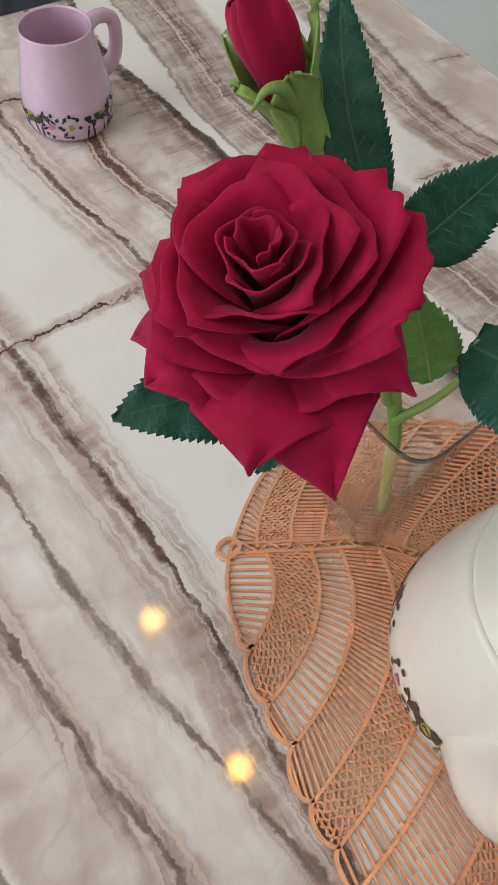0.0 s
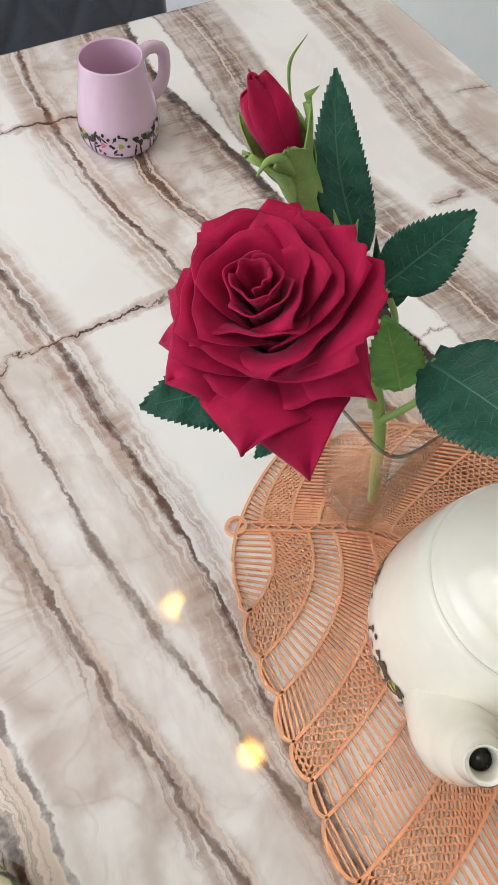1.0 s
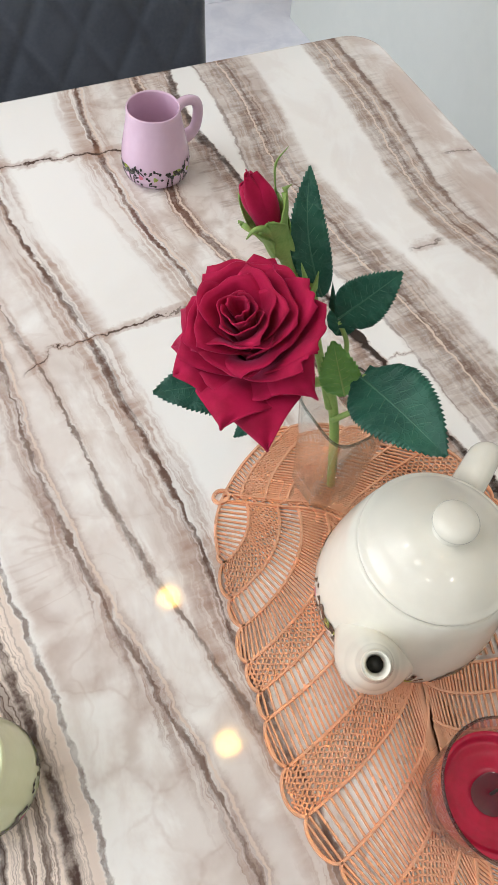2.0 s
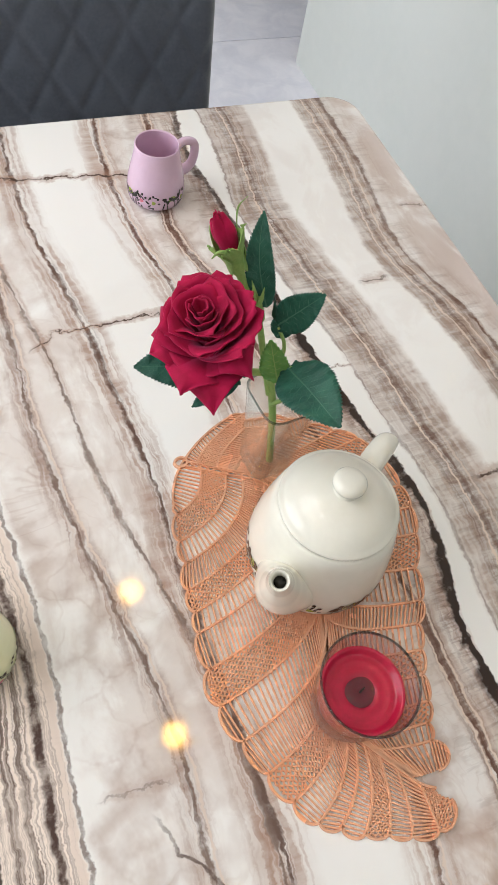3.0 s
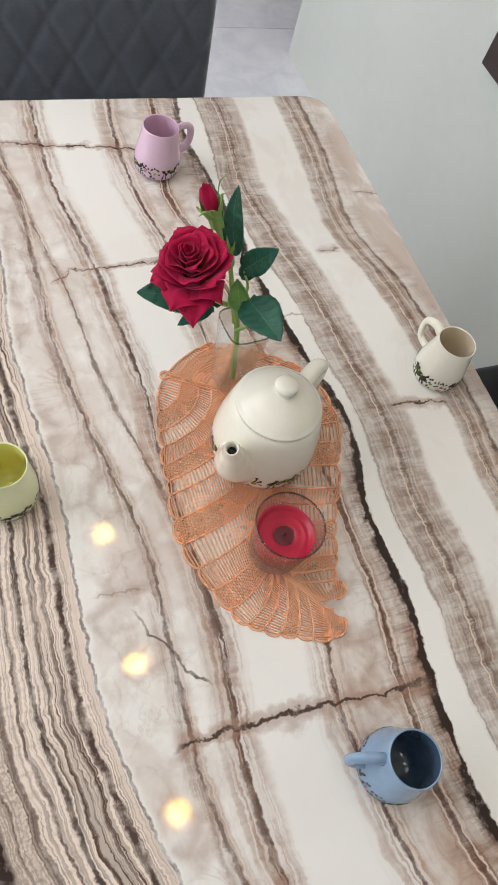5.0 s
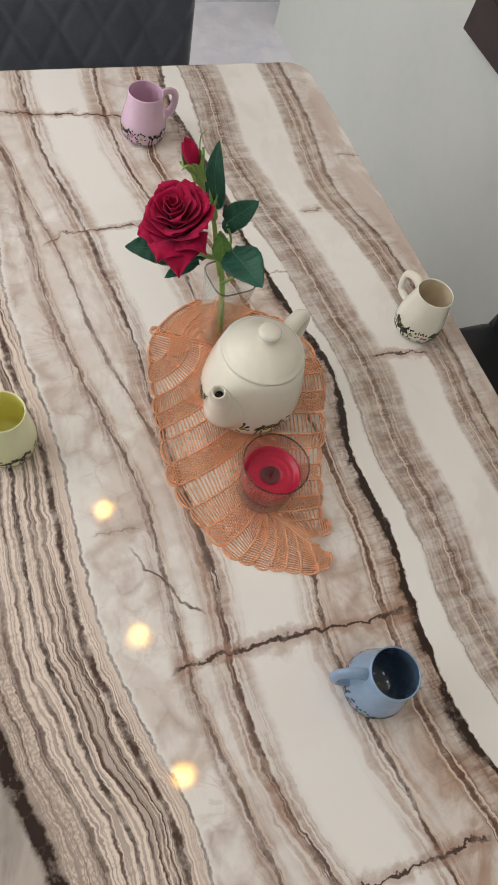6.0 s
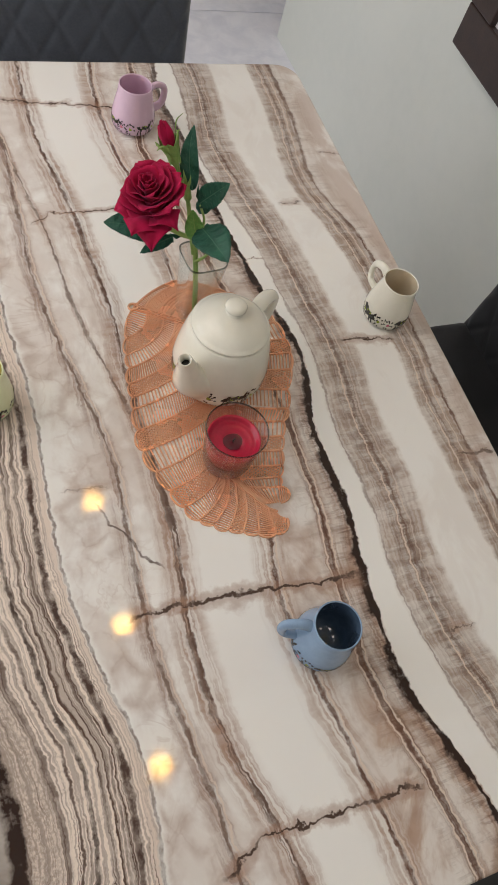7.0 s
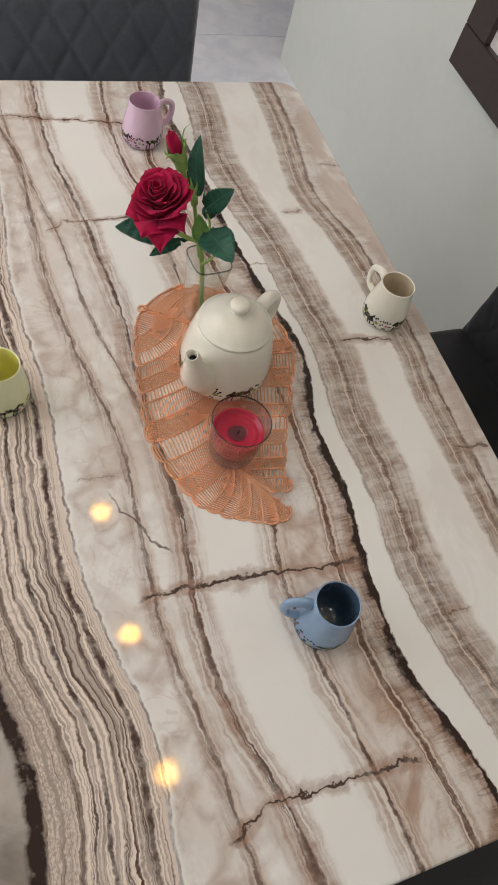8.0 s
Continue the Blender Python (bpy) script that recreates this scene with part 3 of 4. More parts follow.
# ---- ceiling lamps ----
for lx, ly in ((0.115, 0.58), (0.115, 0.035), (0.13, -0.50)):
    lamp = thing("ceiling_spotlight", lx, ly, CEILING, 0, "small round warm ceiling spotlight", "lamp", "spotlights over the table")
    part("housing", lathe([(0.060, 0.0), (0.062, -0.010), (0.052, -0.014), (0.046, -0.004), (0.046, 0.0)], 32), WHITEMETAL, lamp)
    part("bulb", lathe([(0.0, -0.012), (0.028, -0.010), (0.034, -0.003), (0.0, -0.002)], 32), BULB, lamp, "glowing amber lens")


for lx, ly in ((-0.80, -1.2), (-0.80, -0.3), (-0.80, 0.6), (-1.6, -1.2), (-1.6, -0.3), (0.2, -1.5)):
    lamp = thing("ceiling_light", lx, ly, CEILING, 0, "small square white ceiling light", "lamp", "square ceiling lights")
    part("frame", boxbm(-0.13, 0.13, -0.13, 0.13, -0.010, -0.0005, bevel=0.003), WHITEMETAL, lamp, smooth=False)
    part("diffuser", boxbm(-0.11, 0.11, -0.11, 0.11, -0.014, -0.0105), BULBWHITE, lamp, "glowing white diffuser", smooth=False)


# ---- printed bands ----
def printed_band(parent, radius_at, z0, z1, count, seed, bold=1.0, inks=(INK_AND_SHADE, INKGREEN, INKPINK)):
    """A row of small plain printed shapes round a pot: bars, dots and arcs, a hair proud of the glaze."""
    rnd = random.Random(seed)
    sets = [bmesh.new() for _ in inks]

    def spot(bm, a0, z, wide, high, turn, n=10, pinch=0.0):
        pts = []
        for k in range(n):
            t = 2 * math.pi * k / n
            r = 1 + pinch * math.cos(3 * t + turn)
            dx, dz = wide * r * math.cos(t), high * r * math.sin(t)
            dx, dz = dx * math.cos(turn) - dz * math.sin(turn), dx * math.sin(turn) + dz * math.cos(turn)
            zz = min(max(z + dz, z0 - 0.002), z1 + 0.002)
            r0 = radius_at(zz) + 0.0005
            a = a0 + dx / r0
            pts.append(bm.verts.new((r0 * math.cos(a), r0 * math.sin(a), zz)))
        bm.faces.new(pts)

    h = z1 - z0
    g = h / 0.0170
    for i in range(count):
        a = 2 * math.pi * (i + rnd.uniform(-0.25, 0.25)) / count
        kind = i % 3
        r = radius_at((z0 + z1) / 2)
        if kind == 0:
            for k in range(6):
                spot(sets[0], a + (k - 2.5) * 0.0029 * g / r, z0 + h * rnd.uniform(0.50, 0.72), 0.0030 * g * bold, 0.0038 * g * bold, rnd.uniform(0, 3), 9, 0.25)
            for k in (-2.6, -1.4, 1.2, 2.4):
                spot(sets[0], a + k * 0.0030 * g / r, z0 + h * 0.26, 0.0012 * g * bold, h * 0.26, rnd.uniform(-0.15, 0.15), 6)
            spot(sets[0], a + 0.0085 * g / r, z0 + h * 0.78, 0.0011 * g, h * 0.20, -0.4, 6)
            spot(sets[1], a, z0 + h * 0.66, 0.0038 * g, 0.0022 * g, 0.1, 10, 0.1)
        else:
            for k in range(7):
                t = k / 6 * math.pi * 1.5 + rnd.uniform(-0.2, 0.2)
                spot(sets[0], a + 0.0048 * g * math.cos(t) / r, z0 + h * (0.5 + 0.36 * math.sin(t)), 0.0012 * g, 0.0010 * g, t, 7)
            for k in range(4):
                spot(sets[0], a + rnd.uniform(-0.006, 0.006) * g / r, z0 + h * rnd.uniform(0.05, 0.9), 0.0006 * g, 0.0024 * g, rnd.uniform(0, 3), 6)
            spot(sets[1 + (i % 2)], a, z0 + h * 0.5, 0.0018 * g, 0.0018 * g, 0, 9, 0.2)
    for k in range(count * 4):
        a = 2 * math.pi * k / (count * 4)
        spot(sets[0], a, z0 + 0.0003, 2.4 * r / count / 4, 0.00035, 0, 6)
    for bm, ink, lab in zip(sets, inks, ("black printed shapes round the foot", "olive printed shapes", "pink printed dots")):
        tagged(part("printed_band", bm, ink, parent, lab), kind="stuff")


# ---- mugs ----
def mug(x, y, turn, outer, inner, label, seed, bold=0.6):
    ob = thing("mug", x, y, TOP, turn, label, "mug", "mugs on the table")
    ob.scale = (0.87, 0.87, 0.96)
    prof = [(0.0, 0.0015), (0.030, 0.0), (0.0345, 0.0012), (0.0398, 0.006), (0.0420, 0.014), (0.0425, 0.024), (0.0410, 0.036), (0.0378, 0.050), (0.0345, 0.064), (0.0325, 0.076), (0.0322, 0.0815), (0.0312, 0.0830), (0.0300, 0.0815)]
    part("body", lathe(prof, 64), outer, ob)
    part("inside", lathe([(0.0300, 0.0815), (0.0300, 0.074), (0.0315, 0.060), (0.0340, 0.045), (0.0360, 0.028), (0.0355, 0.014), (0.030, 0.006), (0.0, 0.005)], 64), inner, ob, "glazed inside")
    part("handle", tube([(0.0325, 0, 0.069), (0.046, 0, 0.0735), (0.0630, 0, 0.067), (0.0660, 0, 0.050), (0.0590, 0, 0.034), (0.0400, 0, 0.028)], [0.0062, 0.0056, 0.0052, 0.0052, 0.0056, 0.0064], 14, 8, 1.25, bm=None), outer, ob)
    zs, rs = [p[1] for p in prof[1:11]], [p[0] for p in prof[1:11]]
    printed_band(ob, lambda z: float(np.interp(z, zs, rs)), 0.005, 0.0330, 12, seed, bold)
    return ob


def glaze(name, a, b):
    return surface(name, a, b, 14, 0.07, coat=0.0, bump=0.0002, fine=120)


PINK = glaze("lilac_pink_glaze", (0.66, 0.47, 0.60), (0.70, 0.51, 0.64))
PINKIN = glaze("deep_pink_glaze", (0.70, 0.47, 0.61), (0.74, 0.51, 0.65))
LIME = glaze("pale_lime_glaze", (0.76, 0.80, 0.50), (0.80, 0.84, 0.56))
LIMEIN = glaze("yellow_glaze", (0.86, 0.83, 0.24), (0.90, 0.87, 0.32))
BLUE = glaze("powder_blue_glaze", (0.21, 0.32, 0.47), (0.25, 0.37, 0.53))
BLUEIN = glaze("slate_blue_glaze", (0.06, 0.10, 0.16), (0.09, 0.14, 0.21))
CREAMIN = glaze("beige_glaze", (0.70, 0.60, 0.44), (0.75, 0.65, 0.49))
mug(0.092, 0.402, 15, PINK, PINKIN, "lilac pink ceramic mug with a printed foot", 3)
mug(0.392, -0.066, 105, CREAM, CREAMIN, "cream ceramic mug with a black printed foot", 5, 1.0)
mug(0.095, -0.530, 160, BLUE, BLUEIN, "powder blue ceramic mug with a printed foot", 7)
mug(-0.228, -0.128, 95, LIME, LIMEIN, "pale lime ceramic mug, yellow inside", 9)

# ---- teapot ----
pot = thing("teapot", 0.086, -0.131, TOP + 0.003, 33.0, "cream ceramic teapot with a lid, standing on the placemat", "teapot")
PP = [(0.0, 0.002), (0.050, 0.0), (0.0575, 0.0018), (0.0635, 0.010), (0.0664, 0.020), (0.0672, 0.030), (0.0662, 0.043), (0.0640, 0.059), (0.0610, 0.076), (0.0572, 0.092), (0.0538, 0.1040), (0.0520, 0.1060), (0.0495, 0.1058), (0.0460, 0.1050), (0.0, 0.1045)]
part("body", lathe(PP, 96), CREAM, pot)
part("lid", lathe([(0.0, 0.1080), (0.0470, 0.1068), (0.0505, 0.1072), (0.0522, 0.1086), (0.0525, 0.1102), (0.0512, 0.1118), (0.0490, 0.1128), (0.0470, 0.1152), (0.0400, 0.1222), (0.0300, 0.1285), (0.0190, 0.1325), (0.0120, 0.1342), (0.0105, 0.1350)], 96), CREAM, pot)
part("lid_knob", lathe([(0.0120, 0.1335), (0.0106, 0.1365), (0.0118, 0.1395), (0.0140, 0.1430), (0.0142, 0.1462), (0.0122, 0.1492), (0.0075, 0.1512), (0.0, 0.1516)], 48), CREAM, pot)
spout = tube([(-0.050, 0, 0.040), (-0.068, 0, 0.055), (-0.079, 0, 0.078), (-0.086, 0, 0.100), (-0.0915, 0, 0.115)], [0.032, 0.0250, 0.0172, 0.0116, 0.0090], 28, 8, caps=False)
part("spout", spout, CREAM, pot)
part("spout_mouth", tube([(-0.0912, 0, 0.1140), (-0.0922, 0, 0.1166)], [0.0091, 0.0082], 28, 2, caps=False), CREAM, pot)
part("spout_inside", tube([(-0.0922, 0, 0.1166), (-0.0915, 0, 0.1150), (-0.0890, 0, 0.1080), (-0.0850, 0, 0.0960), (-0.0800, 0, 0.0820)], [0.0082, 0.0064, 0.0052, 0.0047, 0.0044], 28, 6, caps=False), CREAM, pot)
# black disc in the throat: the spout's inner shade put into colour
part("spout_shade_plug", tube([(-0.0880, 0, 0.1050), (-0.0872, 0, 0.1028)], [0.0049, 0.0047], 20, 1), INK_AND_SHADE, pot, "black plug standing in for the shade inside the spout")
part("handle", tube([(0.054, 0, 0.088), (0.072, 0, 0.1000), (0.087, 0, 0.0990), (0.0955, 0, 0.0860), (0.0950, 0, 0.0660), (0.0850, 0, 0.0450), (0.063, 0, 0.0320)], [0.0105, 0.0100, 0.0095, 0.0092, 0.0090, 0.0090, 0.0105], 18, 8, 1.25), CREAM, pot)
pz, pr = [p[1] for p in PP[1:10]], [p[0] for p in PP[1:10]]
printed_band(pot, lambda z: float(np.interp(z, pz, pr)), 0.012, 0.044, 14, 11, 0.7)

# ---- candle in a glass ----
candle = thing("candle_glass", 0.057, -0.270, TOP + 0.003, 0, "red wax candle in a smoky ribbed glass", "candle")


def ribs(a, r, z):
    return r * (1 + 0.012 * math.cos(36 * a) * max(0.0, 1 - z / 0.060))


part("glass", lathe([(0.0, 0.0), (0.026, 0.0), (0.0300, 0.002), (0.0320, 0.010), (0.0345, 0.030)], 144, squash=ribs), SMOKELOW, candle, "frosted ribbed lower glass")
part("glass_wall", lathe([(0.0345, 0.030), (0.0375, 0.060), (0.0398, 0.079), (0.0402, 0.0805), (0.0395, 0.0815), (0.0386, 0.0800), (0.0364, 0.060), (0.0336, 0.034)], 96), SMOKE, candle, "smoky clear upper glass")
part("wax", lathe([(0.0, 0.026), (0.0300, 0.026), (0.0325, 0.036), (0.0352, 0.0575), (0.0350, 0.0590), (0.0325, 0.0580), (0.0305, 0.0535), (0.0280, 0.0515), (0.0258, 0.0528), (0.0232, 0.0515), (0.0190, 0.0506), (0.0165, 0.0512), (0.0135, 0.0500), (0.0105, 0.0486), (0.0, 0.0480)], 96), WAX, candle)
part("wax_pool", lathe([(0.0, 0.0496), (0.0106, 0.0496), (0.0124, 0.0502)], 64, squash=lambda a, r, z: r * (1 + 0.05 * math.sin(2 * a + 1) + 0.03 * math.sin(3 * a))), WAXMELT, candle, "melted dark pool")
part("glass_rim", lathe([(0.0397, 0.0795), (0.0406, 0.0810), (0.0397, 0.0822), (0.0386, 0.0812), (0.0386, 0.0800)], 96), GLASSRIM, candle, "glass rim with its refracted dark edge put into the tint")
part("wick", tube([(0.0, 0.0, 0.047), (0.0006, 0.0004, 0.0525), (0.0022, 0.0010, 0.0570)], [0.0011, 0.0010, 0.0009], 8, 4), WICK, candle)

# ---- placemat ----
mat_thing = thing("leaf_placemat", 0, 0, TOP, 0, "rose gold openwork vinyl placemat shaped like a leaf", "placemat")
MIDPOINTS = [(-0.002, 0.002, 0), (0.037, -0.020, 0), (0.073, -0.042, 0), (0.095, -0.081, 0), (0.088, -0.142, 0), (0.072, -0.196, 0), (0.058, -0.245, 0), (0.050, -0.285, 0), (0.060, -0.303, 0), (0.075, -0.325, 0), (0.092, -0.348, 0), (0.105, -0.357, 0)]
MIDLINE = smooth_line(MIDPOINTS, 12)


def on_midline(k):
    """A place on the middle rib, k counted in its points from the curled end."""
    k = max(0.0, min(len(MIDPOINTS) - 1.0, k)) * 12
    i = min(int(k), len(MIDLINE) - 2)
    return MIDLINE[i].lerp(MIDLINE[i + 1], k - i)


def ribbon(verts, faces, pts, width, z0, z1, closed=False):
    """A flat bar with a top and two sides along pts."""
    n = len(pts)
    base = len(verts)
    for i, p in enumerate(pts):
        d = pts[min(i + 1, n - 1)] - pts[max(i - 1, 0)]
        side = Vector((-d.y, d.x, 0))
        side = side.normalized() * width / 2 if side.length > 1e-9 else Vector((width / 2, 0, 0))
        for q, z in ((p - side * 1.25, z0), (p - side * 0.8, z1), (p + side * 0.8, z1), (p + side * 1.25, z0)):
            verts.append((q.x, q.y, z))
    for i in range(n - 1):
        a = base + 4 * i
        for k in range(3):
            faces.append((a + k, a + k + 1, a + k + 5, a + k + 4))


def band_edge(b, e, sweep):
    """The curved seam from the middle rib out to a notch of the rim."""
    c = Vector((b.x * 0.90 + e.x * 0.10, b.y + (e.y - b.y) * sweep, 0))
    return lambda u: b * (1 - u) ** 2 + c * (2 * u * (1 - u)) + e * u * u


def mat_band(b0, b1, e0, e1, fill, sweep, rnd, bulge, lift, bow=None):
    c0, c1 = band_edge(b0, e0, sweep), band_edge(b1, e1, sweep)
    if bow:
        c0 = lambda u: b0.lerp(e0, u) + bow * (4 * u * (1 - u))
    out = (e0 + e1) / 2 - (c0(0.86) + c1(0.86)) / 2
    chord = e1 - e0
    nrm = Vector((-chord.y, chord.x, 0))
    if nrm.dot(out) < 0:
        nrm = -nrm
    out = (nrm.normalized() + out.normalized() * 0.5).normalized()

    def at(u, v):
        """Between the two seams; u past 1 runs on into the round end."""
        if u <= 1:
            return c0(u).lerp(c1(u), v)
        k = math.sqrt(max(0.0, 1 - (u - 1) ** 2))
        return e0.lerp(e1, 0.5 + (v - 0.5) * k) + out * bulge * (u - 1)

    verts, faces = [], []
    zb, zt = 0.0006 + lift, 0.0019 + lift
    rim = [at(u / 20, 0) for u in range(21)]
    rim += [e0.lerp(e1, 0.5 - 0.5 * math.cos(a)) + out * bulge * math.sin(a) for a in [math.pi * k / 12 for k in range(1, 13)]]
    ribbon(verts, faces, rim, 0.0022, 0.0004, 0.0026 + lift)
    length = sum((at(k / 10 + 0.1, 0.5) - at(k / 10, 0.5)).length for k in range(10))
    wide = (at(0.8, 1) - at(0.8, 0)).length
    if fill in ("wide", "fine", "close"):
        pitch, w = {"wide": (0.0040, 0.0016), "fine": (0.0031, 0.0014), "close": (0.0029, 0.0017)}[fill]
        count = max(4, int(length / pitch))
        rows = [k / count for k in range(1, count + 1)] + [1 + k * pitch / bulge for k in range(1, 8) if k * pitch < bulge * 0.9]
        for u in rows:
            if (at(u, 1) - at(u, 0)).length < 0.004:
                continue
            ribbon(verts, faces, [at(u, v / 4) for v in range(5)], w, zb, zt)
    else:
        cell = 0.0040
        step = cell * 0.58
        nu, nv = max(4, int((length + bulge * 0.8) / step)), max(2, int(wide / cell))
        grid = {}

        def node(i, j):
            if (i, j) not in grid:
                zig = 0.25 if (i + j) % 2 else -0.25
                far = (i + zig + rnd.uniform(-0.25, 0.25)) * step / length
                u = far if far <= 1 else 1 + (far - 1) * length / bulge
                v = (j / 2 + rnd.uniform(-0.16, 0.16)) / nv
                grid[i, j] = at(min(1.95, max(0.02, u)), min(1, max(0, v)))
            return grid[i, j]

        for i in range(1, nu):
            for j in range(2 * nv):
                if (node(i, j) - node(i, j + 1)).length > 0.0008:
                    ribbon(verts, faces, [node(i, j), node(i, j + 1)], 0.0015, zb, zt)
            for j in range(2 * nv + 1):
                if (i + j) % 2 and (node(i, j) - node(i + 1, j)).length > 0.0008:
                    ribbon(verts, faces, [node(i, j), node(i + 1, j)], 0.0015, zb, zt - 0.0002)
    me = bpy.data.meshes.new("leaf_segment")
    me.from_pydata(verts, [], faces)
    me.materials.append(COPPER)
    ob = new("leaf_segment", me)
    ob.parent = mat_thing


LEFT_NOTCHES = [(-0.0245, -0.042), (-0.021, -0.050), (-0.029, -0.079), (-0.029, -0.102), (-0.037, -0.128), (-0.038, -0.150), (-0.041, -0.169), (-0.0415, -0.202), (-0.043, -0.234), (-0.035, -0.267), (-0.024, -0.297), (-0.012, -0.323), (0.001, -0.344), (0.017, -0.353), (0.033, -0.364), (0.051, -0.371), (0.069, -0.379), (0.091, -0.384), (0.1125, -0.368)]
LEFT_BASES = [0, 0.42, 1.0, 1.4, 1.95, 2.5, 3.0, 3.6, 4.3, 4.9, 5.5, 6.3, 7.0, 7.5, 8.0, 8.6, 9.2, 10.0, 10.7]
LEFT_BULGE = [0.004, 0.008, 0.007, 0.008, 0.006, 0.005, 0.008, 0.011, 0.009, 0.007, 0.008, 0.008, 0.006, 0.007, 0.005, 0.005, 0.006, 0.009]
RIGHT_NOTCHES = [(0.064, 0.042), (0.078, 0.041), (0.100, 0.036), (0.125, 0.022), (0.146, 0.009), (0.168, -0.006), (0.190, -0.022), (0.204, -0.055), (0.208, -0.088), (0.208, -0.114), (0.199, -0.143), (0.180, -0.176), (0.170, -0.207), (0.156, -0.226), (0.147, -0.249), (0.137, -0.270), (0.131, -0.292), (0.121, -0.308), (0.117, -0.322), (0.112, -0.345)]
RIGHT_BASES = [0, 0.35, 0.8, 1.2, 1.6, 1.95, 2.3, 2.7, 3.1, 3.4, 3.7, 4.1, 4.5, 4.9, 5.4, 5.9, 6.5, 7.2, 8.0, 9.6]
RIGHT_BULGE = [0.003, 0.003, 0.003, 0.004, 0.005, 0.005, 0.005, 0.006, 0.005, 0.005, 0.005, 0.006, 0.006, 0.005, 0.005, 0.005, 0.005, 0.005, 0.014]
FILLS_L = ["wide", "net", "wide", "close", "net", "wide", "fine", "net", "wide", "close", "net", "fine", "close", "fine", "net", "fine", "close", "net"]
FILLS_R = ["wide", "net", "close", "net", "wide", "close", "net", "wide", "net", "close", "net", "wide", "close", "wide", "net", "close", "net", "fine", "close"]
rnd = random.Random(4)
for notches, bases, bulges, fills, sweeps, lift in ((LEFT_NOTCHES, LEFT_BASES, LEFT_BULGE, FILLS_L, (0.72, 0.62), 0.0), (RIGHT_NOTCHES, RIGHT_BASES, RIGHT_BULGE, FILLS_R, (0.45, 0.72), 0.0004)):
    for i, fill in enumerate(fills):
        ends = [Vector((*p, 0)) for p in notches[i:i + 2]]
        mat_band(on_midline(bases[i]), on_midline(bases[i + 1]), ends[0], ends[1], fill, sweeps[0] if i < 12 else sweeps[1], rnd, bulges[i], lift, (Vector((-0.004, 0.001, 0)) if notches is LEFT_NOTCHES else Vector((-0.002, 0.004, 0))) if i == 0 else None)


def mat_rib(*lines):
    """One raised rib of bars (points, width, height)."""
    verts, faces = [], []
    for pts, width, high in lines:
        ribbon(verts, faces, pts, width, 0.0006, high)
    me = bpy.data.meshes.new("rib")
    me.from_pydata(verts, [], faces)
    me.materials.append(COPPER)
    new("rib", me).parent = mat_thing


side = Vector((0.0012, 0.0026, 0))
braid = []
for k in range(15):
    p, q = on_midline(k / 6), on_midline((k + 1) / 6)
    sg = 1 if k % 2 else -1
    braid.append(([p + side * sg, q - side * sg], 0.0014, 0.0030))
mat_rib(*[([on_midline(k / 10) + side * sg for k in range(26)], 0.0018, 0.0034) for sg in (-1, 1)], *braid,
        ([Vector((-0.003 + 0.0065 * math.cos(k / 20 * 2 * math.pi), 0.003 + 0.0055 * math.sin(k / 20 * 2 * math.pi), 0)) for k in range(21)], 0.0026, 0.0036))
mat_rib(([on_midline(7.2 + k / 10) for k in range(38)], 0.0024, 0.0032))

# ---- vase ----
VX, VY, VTURN = 0.080, -0.019, 6.0
vase = thing("glass_vase", VX, VY, TOP + 0.003, VTURN, "square tapered clear glass vase on the placemat", "vase")


def squarish(profile, n=72, power=4.5):
    def sq(a, r, z):
        return r / (abs(math.cos(a)) ** power + abs(math.sin(a)) ** power) ** (1 / power)
    return lathe(profile, n, squash=sq)


part("outer_wall", squarish([(0.0215, 0.003), (0.0219, 0.012), (0.0232, 0.038), (0.0255, 0.078), (0.0286, 0.112), (0.0290, 0.117)]), GLASS, vase)
part("inner_wall", squarish([(0.0195, 0.016), (0.0212, 0.038), (0.0238, 0.078), (0.0270, 0.112), (0.0275, 0.117)]), GLASS, vase)
part("rim", squarish([(0.0290, 0.1165), (0.0293, 0.1180), (0.0287, 0.1192), (0.0279, 0.1188), (0.0275, 0.1170)]), GLASSRIM, vase, "polished glass rim")
part("base", squarish([(0.0, 0.0), (0.0200, 0.0), (0.0214, 0.003), (0.0205, 0.014), (0.0190, 0.016), (0.0, 0.015)]), GLASS, vase, "thick clear glass base")

# ---- rose ----
rose = thing("rose", 0, 0, 0, 0, "dark crimson velvet artificial rose with a bud, in the vase", "flower")
AX = Vector((-0.30, -0.12, 0.94)).normalized()
HEAD = Vector((0.016, 0.002, 0.922))
TURN3 = AX.to_track_quat("Z", "Y").to_matrix().to_4x4()
HEADM = Matrix.Translation(HEAD) @ TURN3 @ Matrix.Scale(0.95, 4)


